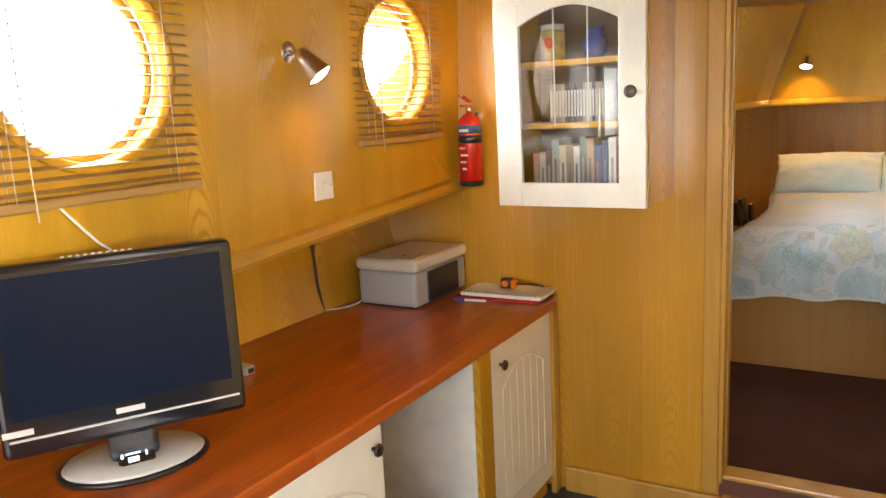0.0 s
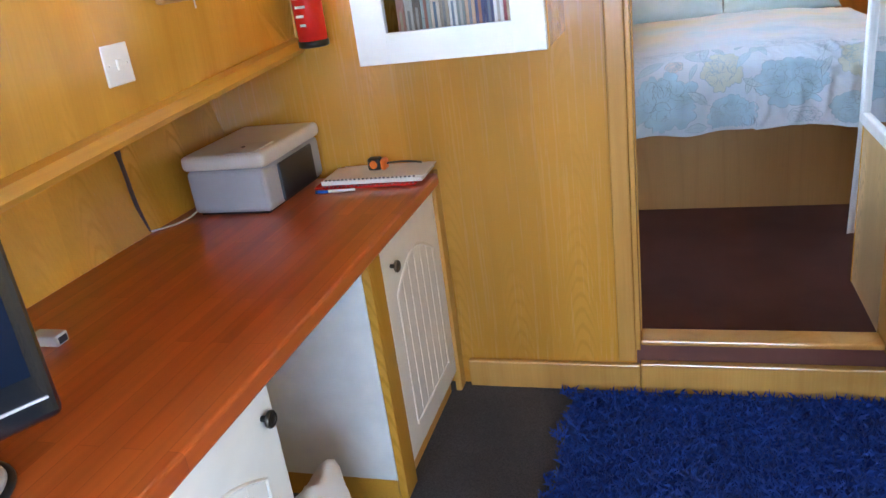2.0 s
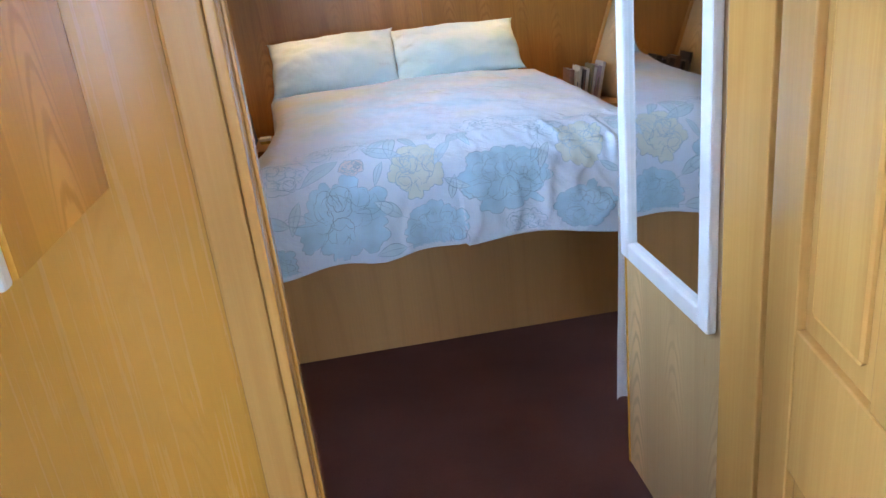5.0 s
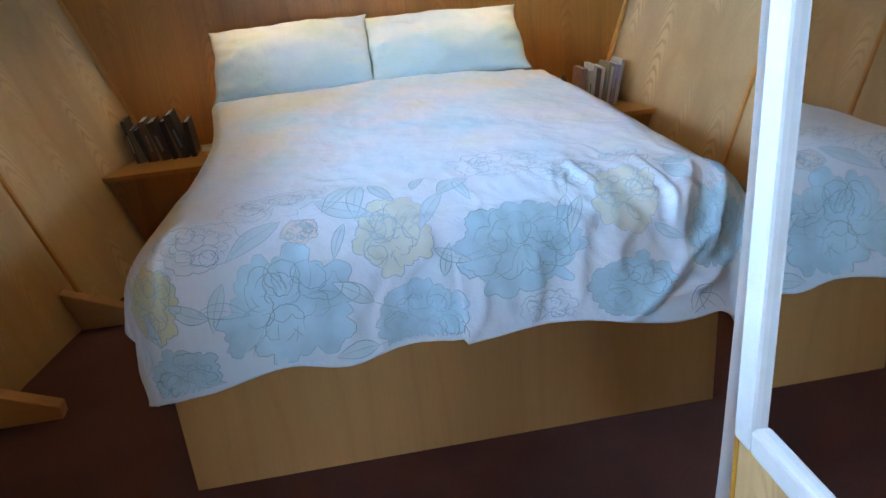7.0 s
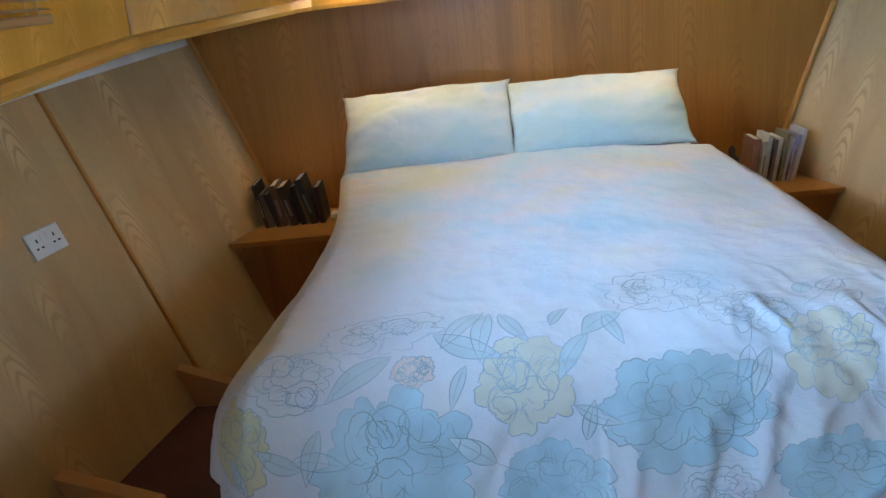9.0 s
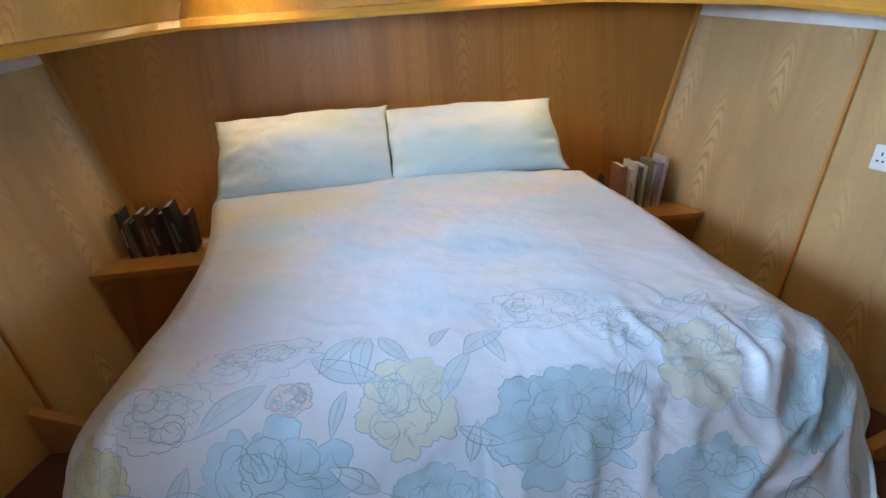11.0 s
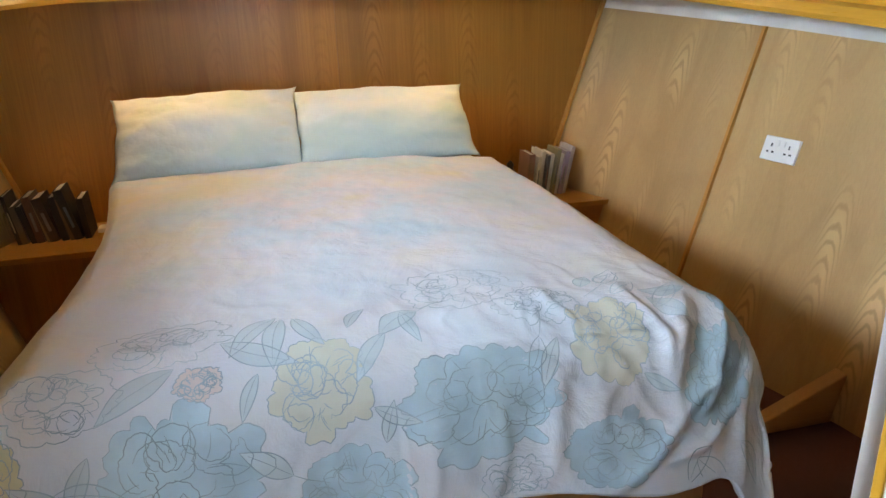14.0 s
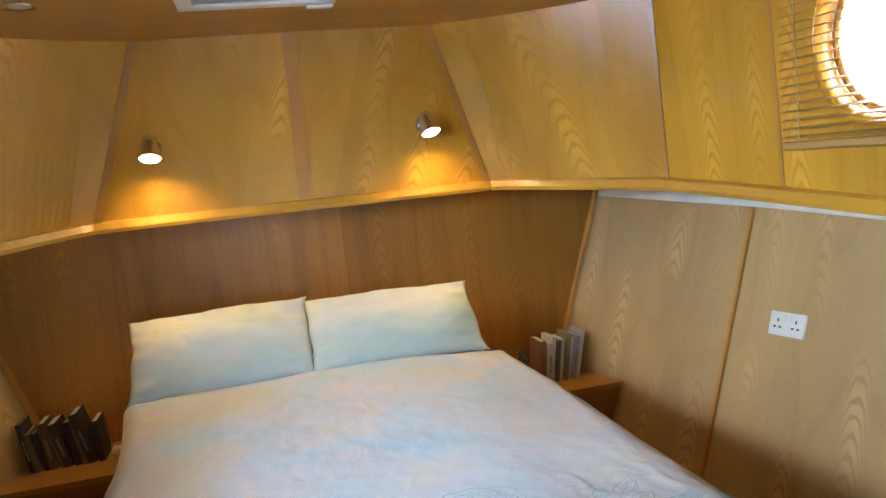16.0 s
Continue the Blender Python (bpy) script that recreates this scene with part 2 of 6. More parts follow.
def staves():
    """Red-brown laminated timber: narrow staves running along the desk."""
    m, nt, b = material("stave_worktop", (0.3, 0.07, 0.02), 0.26, 0, 0.3)
    tc = nt.nodes.new("ShaderNodeTexCoord")
    mp = nt.nodes.new("ShaderNodeMapping")
    mp.inputs["Rotation"].default_value = (0, 0, radians(90))
    nt.links.new(tc.outputs["Object"], mp.inputs["Vector"])
    br = node(nt, "ShaderNodeTexBrick", Scale=1.0, Mortar_Size=0.0006, Bias=0.0, Brick_Width=0.52, Row_Height=0.042)
    br.offset, br.offset_frequency = 0.37, 2
    br.inputs["Color1"].default_value = (0.50, 0.108, 0.017, 1)
    br.inputs["Color2"].default_value = (0.36, 0.068, 0.011, 1)
    br.inputs["Mortar"].default_value = (0.28, 0.048, 0.009, 1)
    nt.links.new(mp.outputs[0], br.inputs["Vector"])
    g = node(nt, "ShaderNodeTexNoise", Scale=1.0, Detail=3.0, Roughness=0.5)
    nt.links.new(coords(nt, (38, 1.6, 38), False), g.inputs["Vector"])
    tone = ramp(nt, g.outputs[0], ((0.3, (0.80, 0.77, 0.74)), (0.7, (1.14, 1.14, 1.14))))
    nt.links.new(mix(nt, 1.0, br.outputs[0], tone, "MULTIPLY"), b.inputs["Base Color"])
    nt.links.new(ramp(nt, g.outputs[0], ((0.2, (0.27,) * 3), (0.8, (0.33,) * 3))), b.inputs["Roughness"])
    bump(nt, b, g.outputs[0], 0.02, 0.001)
    return m


WORKTOP = staves()

# ---- mesh helpers ----
def part(name, bm, mat, parent=None, label="", smooth=False):
    me = bpy.data.meshes.new(name)
    bmesh.ops.recalc_face_normals(bm, faces=bm.faces)
    bm.to_mesh(me)
    bm.free()
    me.materials.append(mat)
    if smooth:
        me.polygons.foreach_set("use_smooth", [True] * len(me.polygons))
    ob = new(name, me)
    if parent:
        ob.parent = parent
        ob.matrix_parent_inverse = root_inverse(parent)
    if label:
        tagged(ob, label)
    return ob


def root_inverse(parent):
    m = parent.matrix_basis.copy()
    if parent.parent:
        m = parent.parent.matrix_basis @ parent.matrix_parent_inverse @ m
    return m.inverted()


def thing(name, place, label, category, group=""):
    ob = new(name)
    ob.empty_display_size = 0.05
    ob.matrix_basis = Matrix.Translation(place)
    return tagged(ob, label, category, group)


def box(x0, x1, y0, y1, z0, z1, bev=0.0, bm=None, seg=2):
    t = bmesh.new()
    bmesh.ops.create_cube(t, size=1.0)
    for v in t.verts:
        v.co = Vector(((x0 + x1) / 2 + v.co.x * (x1 - x0), (y0 + y1) / 2 + v.co.y * (y1 - y0), (z0 + z1) / 2 + v.co.z * (z1 - z0)))
    if bev:
        bmesh.ops.bevel(t, geom=list(t.edges), offset=bev, segments=seg, affect="EDGES", profile=0.5)
    return join(t, bm)


def join(t, bm):
    if bm is None:
        return t
    me = bpy.data.meshes.new("tmp")
    t.to_mesh(me)
    t.free()
    bm.from_mesh(me)
    bpy.data.meshes.remove(me)
    return bm


def turn(bm, m):
    bmesh.ops.transform(bm, matrix=m, verts=bm.verts)
    return bm


def rod(a, c, r0, r1=None, n=16, bm=None):
    """A round bar from a to c."""
    a, c = Vector(a), Vector(c)
    t = bmesh.new()
    bmesh.ops.create_cone(t, cap_ends=True, segments=n, radius1=r0, radius2=r0 if r1 is None else r1, depth=(c - a).length)
    q = (c - a).to_track_quat("Z", "Y").to_matrix().to_4x4()
    turn(t, Matrix.Translation((a + c) / 2) @ q)
    return join(t, bm)


def lathe(profile, m=None, n=28, bm=None):
    """Radius and height pairs turned round z."""
    t = bmesh.new()
    rings = []
    for r, z in profile:
        rings.append([t.verts.new((r * math.cos(2 * math.pi * k / n), r * math.sin(2 * math.pi * k / n), z)) for k in range(n)])
    for p, q in zip(rings, rings[1:]):
        for k in range(n):
            t.faces.new((p[k], p[(k + 1) % n], q[(k + 1) % n], q[k]))
    t.faces.new(rings[0][::-1])
    t.faces.new(rings[-1])
    if m is not None:
        turn(t, m)
    return join(t, bm)


def slab(rows, offset, bm=None):
    """A closed slab from a grid of places; offset(place) gives the far side."""
    t = bmesh.new()
    f = [[t.verts.new(p) for p in r] for r in rows]
    g = [[t.verts.new(Vector(p) + Vector(offset(p))) for p in r] for r in rows]
    nr, nc = len(rows), len(rows[0])
    for i in range(nr - 1):
        for j in range(nc - 1):
            t.faces.new((f[i][j], f[i][j + 1], f[i + 1][j + 1], f[i + 1][j]))
            t.faces.new((g[i][j], g[i + 1][j], g[i + 1][j + 1], g[i][j + 1]))
    rim = [(i, 0) for i in range(nr)] + [(nr - 1, j) for j in range(1, nc)] + [(i, nc - 1) for i in range(nr - 2, -1, -1)] + [(0, j) for j in range(nc - 2, 0, -1)]
    for (i, j), (k, l) in zip(rim, rim[1:] + rim[:1]):
        t.faces.new((f[i][j], f[k][l], g[k][l], g[i][j]))
    return join(t, bm)


def tube(points, r, n=8, bm=None):
    """A bent round cable through the places."""
    t = bmesh.new()
    pts = [Vector(p) for p in points]
    rings = []
    for i, p in enumerate(pts):
        d = (pts[min(i + 1, len(pts) - 1)] - pts[max(i - 1, 0)]).normalized()
        q = d.to_track_quat("Z", "Y").to_matrix()
        rings.append([t.verts.new(p + q @ Vector((r * math.cos(2 * math.pi * k / n), r * math.sin(2 * math.pi * k / n), 0))) for k in range(n)])
    for p, q in zip(rings, rings[1:]):
        for k in range(n):
            t.faces.new((p[k], p[(k + 1) % n], q[(k + 1) % n], q[k]))
    t.faces.new(rings[0][::-1])
    t.faces.new(rings[-1])
    return join(t, bm)


def curve_points(keys, n):
    """A smooth line through the keys."""
    k = [Vector(p) for p in keys]
    out = []
    for i in range(len(k) - 1):
        p0, p1, p2, p3 = k[max(i - 1, 0)], k[i], k[i + 1], k[min(i + 2, len(k) - 1)]
        for s in range(n):
            u = s / n
            out.append(0.5 * (2 * p1 + (p2 - p0) * u + (2 * p0 - 5 * p1 + 4 * p2 - p3) * u * u + (3 * p1 - p0 - 3 * p2 + p3) * u ** 3))
    return out + [k[-1]]


def structure(ob, label, category):
    return tagged(ob, label, category, "", "structure")


# ---- the boat's shape ----
MID = 0.266  # centre line
BULK = 2.69  # face of the bulkhead
FLOOR2 = 0.10  # cabin floor


def ledge_z(y):
    return 1.204 + 0.067 * (y - 2.66)


def hull_half(y, z):
    ys = (-2.2, 2.5, 4.5, 4.85, 5.28, 6.15)
    return float(np.interp(y, ys, (1.6, 1.6, 1.465, 1.385, 1.28, 0.912)) + z * np.interp(y, ys, (0.26, 0.26, 0.26, 0.27, 0.29, 0.335)))


def upper_half(y, z):
    return float(np.interp(y, (-2.2, 2.66, 2.8, 4.4, 5.0), (1.521, 1.521, 1.44, 1.30, 1.27))) - 0.04 * (z - ledge_z(y))


def ceiling_z(x):
    return 2.09 - 0.035 * ((x - MID) / 1.3) ** 2


def side_x(side, y, z):
    return MID + side * upper_half(y, z)


def hull_x(side, y, z):
    return MID + side * hull_half(y, z)


def upper_panel(name, side, y0, y1, mat, hole=None, label=""):
    """A stretch of cabin side above the ledge, with a round opening through it where hole = (y, z, r)."""
    out = 0.07 * side
    def at(y, z):
        return (side_x(side, y, z), y, z)
    if hole is None:
        rows = [[at(y, ledge_z(y) + f * (ceiling_z(side_x(side, y, 2.0)) + 0.01 - ledge_z(y))) for y in np.linspace(y0, y1, 4)] for f in (0, 0.5, 1)]
        return part(name, slab(rows, lambda p: (out, 0, 0)), mat, None, label)
    cy, cz, r = hole
    top, base = ceiling_z(side_x(side, cy, 2.0)) + 0.01, ledge_z(cy)
    corners = [math.atan2(z - cz, y - cy) % (2 * math.pi) for y, z in ((y0, top), (y1, top), (y0, ledge_z(y0)), (y1, ledge_z(y1)))]
    angles = sorted(list(np.linspace(0, 2 * math.pi, 65)[:-1]) + corners)
    rows = []
    for a in angles + angles[:1]:
        c, s = math.cos(a), math.sin(a)
        cand = []
        if c > 1e-6: cand.append((y1 - cy) / c)
        if c < -1e-6: cand.append((y0 - cy) / c)
        if s > 1e-6: cand.append((top - cz) / s)
        if 0.067 * c - s > 1e-6: cand.append((cz - base) / (0.067 * c - s))
        e = min(cand)
        rows.append([at(cy + c * (r + (e - r) * f), cz + s * (r + (e - r) * f)) for f in (0, 0.5, 1)])
    bm = slab(rows, lambda p: (out, 0, 0))
    bmesh.ops.remove_doubles(bm, verts=bm.verts, dist=1e-5)
    return part(name, bm, mat, None, label)


# left of the saloon, above the ledge
structure(upper_panel("wall_west_upper", -1, 1.4365, 2.69, OAK, (2.285, 1.69, 0.205)), "varnished golden oak veneer wall with a round porthole", "wall")
structure(upper_panel("wall_west_upper", -1, 0.404, 1.436, OAK, (1.09, 1.655, 0.215)), "varnished golden oak veneer wall with a round porthole", "wall")
structure(upper_panel("wall_west_upper", -1, -2.0, -0.304, OAK_SIDE), "varnished golden oak veneer wall", "wall")
# oblong side windows at the after end of the saloon; the east one is unseen, added for light
WINDOWS = ((-1, -0.25, 0.33, 1.30, 1.72), (1, -0.60, 0.40, 1.30, 1.72))


def wall_patch(side, y0, y1, z0, z1):
    rows = [[(side_x(side, y, z), y, z) for y in (y0, y1)] for z in (z0, z1)]
    name = "wall_west_upper" if side < 0 else "wall_east_upper"
    structure(part(name, slab(rows, lambda p: (0.07 * side, 0, 0)), OAK_SIDE), "varnished golden oak veneer wall round a side window", "wall")


for side, y0, y1, z0, z1 in WINDOWS:
    ya, yb = (-0.30, 0.40) if side < 0 else (-0.66, 0.46)
    wall_patch(side, ya, yb, 1.02, z0)
    wall_patch(side, ya, yb, z1, 2.06)
    wall_patch(side, ya, y0, z0 + 0.001, z1 - 0.001)
    wall_patch(side, y1, yb, z0 + 0.001, z1 - 0.001)
structure(upper_panel("wall_east_upper", 1, -2.0, -0.664, OAK_SIDE), "varnished golden oak veneer wall", "wall")
structure(upper_panel("wall_east_upper", 1, 0.464, 2.69, OAK_SIDE), "varnished golden oak veneer wall", "wall")
# cabin sides above the ledge
for side, cy, ye in ((1, 4.38, 4.74), (-1, 4.58, 4.92)):
    nm = "wall_east_cabin" if side > 0 else "wall_west_cabin"
    if side < 0:
        structure(upper_panel(nm, side, 2.76, 3.999, OAK, (3.43, 1.735, 0.205)), "varnished oak veneer cabin side with a round porthole", "wall")
    structure(upper_panel(nm, side, 2.76 if side > 0 else 4.0, ye, OAK, (cy, 1.765, 0.21) if side > 0 else (cy, 1.775, 0.205)), "varnished oak veneer cabin side with a round porthole", "wall")

# rounded fore corner and front above the ledge, lofted from the ledge up to the ceiling
LOW = ((1.30, 4.40), (1.285, 4.74), (1.27, 5.0), (1.24, 5.28), (1.165, 5.42), (1.06, 5.57), (0.94, 5.75), (0.86, 5.86), (0.78, 5.92), (0.4, 5.935), (0.0, 5.94))
TOP = ((1.275, 4.40), (1.26, 4.74), (1.24, 4.98), (1.17, 5.20), (1.05, 5.36), (0.93, 5.48), (0.79, 5.60), (0.66, 5.69), (0.53, 5.755), (0.27, 5.77), (0.0, 5.775))


def loft(u, f, side):
    """u runs along the stations of LOW and TOP, f from the ledge (0) to the ceiling (1)."""
    idx = range(len(LOW))
    xl, yl = np.interp(u, idx, [p[0] for p in LOW]), np.interp(u, idx, [p[1] for p in LOW])
    xt, yt = np.interp(u, idx, [p[0] for p in TOP]), np.interp(u, idx, [p[1] for p in TOP])
    x, y = xl + (xt - xl) * f, yl + (yt - yl) * f
    x = MID + side * x
    z0 = ledge_z(yl)
    return (x, y, z0 + (ceiling_z(MID + side * xt) + 0.01 - z0) * f)


def loft_panel(name, side, u0, u1, n, mat, label):
    rows = [[loft(u, f, side) for u in np.linspace(u0, u1, n)] for f in np.linspace(0, 1, 5)]
    bm = slab(rows, lambda p: ((p[0] - MID) * 0.05, 0.06, 0.0))
    ob = part(name, bm, mat, None)
    return structure(ob, label, "wall")


for side in (1, -1):
    u0 = 1.0 if side > 0 else 1.69
    loft_panel("wall_bow_side", side, u0, 3.0, 9, OAK_SIDE, "varnished oak veneer cabin wall above the ledge")
    loft_panel("wall_bow_corner", side, 3.03, 8.0, 26, OAK_SIDE, "curved varnished oak veneer corner above the ledge")
    loft_panel("wall_bow_front", side, 8.03, 9.985, 6, OAK, "varnished oak veneer panel over the bed with wall spotlights")


def strip_on_loft(name, side, u, mat, label, w=0.03, d=0.012):
    rows = []
    for f in np.linspace(0.03, 0.985, 8):
        p, q = Vector(loft(u, f, side)), Vector(loft(u + 0.02, f, side))
        t = (q - p).normalized() * w / 2
        rows.append([p - t, p + t])
    def inward(p):
        v = Vector((MID - p[0], 4.2 - p[1], 0)).normalized() * d
        return v
    ob = part(name, slab(rows, inward), mat, None)
    return structure(ob, label, "trim")


for side in (1, -1):
    strip_on_loft("trim", side, 8.0, BATTEN, "slanting golden oak cover strip")
    strip_on_loft("trim", side, 3.02, BATTEN, "thin oak joint strip", 0.012, 0.005)
strip_on_loft("trim", 1, 9.97, BATTEN, "upright golden oak cover strip", 0.05, 0.006)
strip_on_loft("trim", 1, 1.0, BATTEN, "thin oak joint strip", 0.014, 0.006)

# ledge trim round the cabin and along the saloon
def ledge_trim(path, label):
    rows = []
    for p, inward in path:
        p, n = Vector(p), Vector(inward).normalized()
        rows.append([p + n * 0.028 + Vector((0, 0, -0.002)), p + n * 0.034 + Vector((0, 0, 0.012)), p + n * 0.026 + Vector((0, 0, 0.036)), p + n * 0.004 + Vector((0, 0, 0.044))])
    bm = bmesh.new()
    vs = [[bm.verts.new(q) for q in r] + [bm.verts.new(Vector(p) + Vector((0, 0, -0.002)))] for r, (p, _) in zip(rows, path)]
    for a, c in zip(vs, vs[1:]):
        for k in range(5):
            bm.faces.new((a[k], a[(k + 1) % 5], c[(k + 1) % 5], c[k]))
    bm.faces.new(vs[0])
    bm.faces.new(vs[-1][::-1])
    return structure(part("trim", bm, OAK_Y, None), label, "trim")


path = [((side_x(-1, y, ledge_z(y)), y, ledge_z(y)), (1, 0, 0)) for y in np.linspace(-2.0, 2.685, 8)]
ledge_trim(path, "golden varnished ledge trim along the saloon wall")
us = list(np.linspace(1.0, 9.97, 60))
right = [(loft(u, 0, 1), None) for u in us]
leftp = [(loft(u, 0, -1), None) for u in us]
ring = [(side_x(1, y, ledge_z(y)), y, ledge_z(y)) for y in np.linspace(2.79, 4.7, 8)] + [p for p, _ in right] + [p for p, _ in leftp[::-1]] + [(side_x(-1, y, ledge_z(y)), y, ledge_z(y)) for y in np.linspace(4.7, 2.79, 8)]
ring_path = []
for i, p in enumerate(ring):
    a, c = Vector(ring[max(i - 1, 0)]), Vector(ring[min(i + 1, len(ring) - 1)])
    d = (c - a)
    ring_path.append((p, (-d.y, d.x, 0)))
ledge_trim(ring_path, "golden varnished ledge trim curving round the bow cabin")

# hull sides below the ledge
def hull_side(name, side, y0, y1, mat, label, z0, n=8):
    rows = [[(hull_x(side, y, z0 + f * (ledge_z(y) + 0.06 - z0)), y, z0 + f * (ledge_z(y) + 0.06 - z0)) for y in np.linspace(y0, y1, n)] for f in np.linspace(0, 1, 5)]
    return structure(part(name, slab(rows, lambda p: (0.05 * side, 0, 0)), mat, None), label, "wall")


for side in (1, -1):
    w = "east" if side > 0 else "west"
    hull_side(f"wall_{w}_lower", side, -2.0, 2.69, OAK, "varnished oak veneer hull side under the ledge", -0.05)
    hull_side(f"wall_{w}_hull", side, 2.76, 4.26, PALE, "flared oak veneer hull panel", 0.05)
    hull_side(f"wall_{w}_hull", side, 4.265, 5.336, PALE, "flared oak veneer hull panel", 0.05)
    hull_side(f"wall_{w}_hull", side, 5.340, 6.2, PALE, "flared oak veneer hull panel beside the headboard", 0.05)
    # cover strips on the joints
    for y, ww in ((5.338, 0.011), (6.135, 0.016)):
        rows = [[(hull_x(side, yy, z) - side * 0.002, yy, z) for yy in (y - ww / 2, y + ww / 2)] for z in np.linspace(0.12, ledge_z(y) - 0.02, 6)]
        structure(part("trim", slab(rows, lambda p: (-0.012 * side, 0, 0)), BATTEN, None), "thin varnished oak strip on a panel joint", "trim")
    # white fascia tucked under the ledge
    rows = [[(hull_x(side, y, z) - side * 0.004, y, z) for z in (ledge_z(y) - float(np.interp(y, (4.6, 6.1), (0.112, 0.104))), ledge_z(y) - 0.01)] for y in np.linspace(2.73, 6.1, 24)]
    structure(part("trim", slab(rows, lambda p: (-0.018 * side, 0, 0)), WHITE, None), "white painted fascia under the cabin ledge", "trim")
    # underside of the side deck
    rows = [[(x, y, ledge_z(y) + 0.006) for x in (side_x(side, min(y, 5.0), ledge_z(y)) + side * 0.004, hull_x(side, y, ledge_z(y)) + side * 0.03)] for y in np.linspace(-2.0, 2.69, 6)]
    structure(part("ceiling_side_deck", slab(rows, lambda p: (0, 0, 0.03)), OAK_Y, None), "oak underside of the side deck over the desk", "ceiling")
    rows = []
    for u in np.linspace(-3, 9.99, 70):
        if u < 1:
            y = 2.73 + (u + 3) / 4 * (4.74 - 2.73)
            a = (side_x(side, y, ledge_z(y)), y)
        else:
            p = loft(u, 0, side)
            a = (p[0], p[1])
        rows.append((a, u))
    grid = []
    for (x, y), u in rows:
        yo = y if u < 3 else min(6.19, y + (6.19 - y) * (u - 3) / 4)
        xo = hull_x(side, yo, ledge_z(yo)) if u < 7 else MID + side * (9.99 - u) / 2.99 * hull_half(6.19, 1.43)
        grid.append([(x, y, ledge_z(y) + 0.006), (xo, yo, ledge_z(yo) + 0.006)])
    structure(part("ceiling_side_deck", slab(grid, lambda p: (0, 0, 0.03)), WHITE, None), "white underside of the bow side deck", "ceiling")

# headboard wall in two sheets, its warm shade put into the redder oak
for x0, x1 in ((MID - 1.42, 0.4296), (0.4304, MID + 1.42)):
    structure(part("wall_bow", box(x0, x1, 6.15, 6.20, 0.05, 1.46), RED_SHADED_OAK), "oak veneer wall behind the bed, its shade put into a red-brown colour", "wall")
structure(part("wall_bow_outer", box(MID - 1.9, MID + 1.9, 6.22, 6.26, -0.05, 2.2), DARKBOX), "plain bow wall", "wall")

# floors, ceiling, end and partition walls
structure(part("floor_saloon", box(-1.62, 2.2, -2.0, 2.69, -0.06, 0.0), CARPET_GREY), "charcoal grey carpet floor", "floor")
structure(part("floor_cabin", box(-1.45, 2.0, 2.76, 6.15, 0.04, FLOOR2), CARPET_RED), "dark maroon carpet floor", "floor")
rows = [[(x, y, ceiling_z(x)) for x in np.linspace(MID - 1.6, MID + 1.6, 15)] for y in np.linspace(-2.0, 6.2, 12)]
structure(part("ceiling", slab(rows, lambda p: (0, 0, 0.05)), CEIL), "varnished orange-brown plywood ceiling", "ceiling")

DOOR_L, DOOR_R, DOOR_TOP, SILL = -0.212, 0.50, 1.93, 0.16
structure(part("wall_bulkhead", box(-1.70, DOOR_L - 0.012, BULK, 2.76, -0.05, 2.1), OAK_FLAT), "varnished golden oak veneer bulkhead", "wall")
structure(part("wall_bulkhead_east", box(DOOR_R + 0.012, 2.25, BULK, 2.76, -0.05, 2.1), OAK_FLAT), "varnished golden oak veneer bulkhead", "wall")
structure(part("wall_bulkhead_head", box(DOOR_L - 0.012, DOOR_R + 0.012, BULK, 2.76, DOOR_TOP + 0.012, 2.1), OAK), "oak veneer panel above the doorway", "wall")
structure(part("wall_bulkhead_sill", box(DOOR_L - 0.012, DOOR_R + 0.012, BULK + 0.003, 2.76, -0.05, SILL + 0.016), DARK_RED), "dark red riser under the doorway", "wall")
structure(part("baseboard", box(-0.80, DOOR_L - 0.001, BULK - 0.026, BULK - 0.003, 0, 0.104, 0.006), PINE), "varnished pine skirting board", "baseboard")
structure(part("baseboard", box(DOOR_L, DOOR_R + 0.10, BULK - 0.027, BULK + 0.002, 0, 0.112, 0.006), PINE), "varnished pine skirting board under the doorway", "baseboard")
structure(part("trim", box(DOOR_L + 0.003, DOOR_R - 0.003, BULK - 0.022, 2.755, SILL + 0.0165, SILL + 0.036, 0.006), PINE), "worn varnished timber threshold", "trim")
# door lining and casing
structure(part("trim", box(DOOR_L - 0.07, DOOR_L - 0.014, BULK - 0.018, BULK - 0.001, 0.113, DOOR_TOP + 0.05, 0.006), PINE), "varnished pine door casing", "trim")
structure(part("trim", box(DOOR_L - 0.012, DOOR_L + 0.002, BULK - 0.024, 2.79, SILL, DOOR_TOP, 0.003), PINE), "varnished pine door lining", "trim")
structure(part("trim", box(DOOR_L + 0.002, DOOR_L + 0.007, BULK + 0.03, 2.74, SILL + 0.04, DOOR_TOP, 0.003), PINE), "varnished pine door stop", "trim")
structure(part("trim", box(DOOR_R, DOOR_R + 0.012, BULK - 0.024, 2.79, SILL, DOOR_TOP, 0.003), PINE), "varnished pine door lining", "trim")
structure(part("trim", box(DOOR_L - 0.012, DOOR_R + 0.012, BULK - 0.024, 2.79, DOOR_TOP, DOOR_TOP + 0.012, 0.003), PINE), "varnished pine door head", "trim")
structure(part("trim", box(DOOR_L - 0.06, DOOR_L - 0.014, 2.761, 2.778, 0.11, DOOR_TOP, 0.005), PINE), "varnished pine door casing in the cabin", "trim")
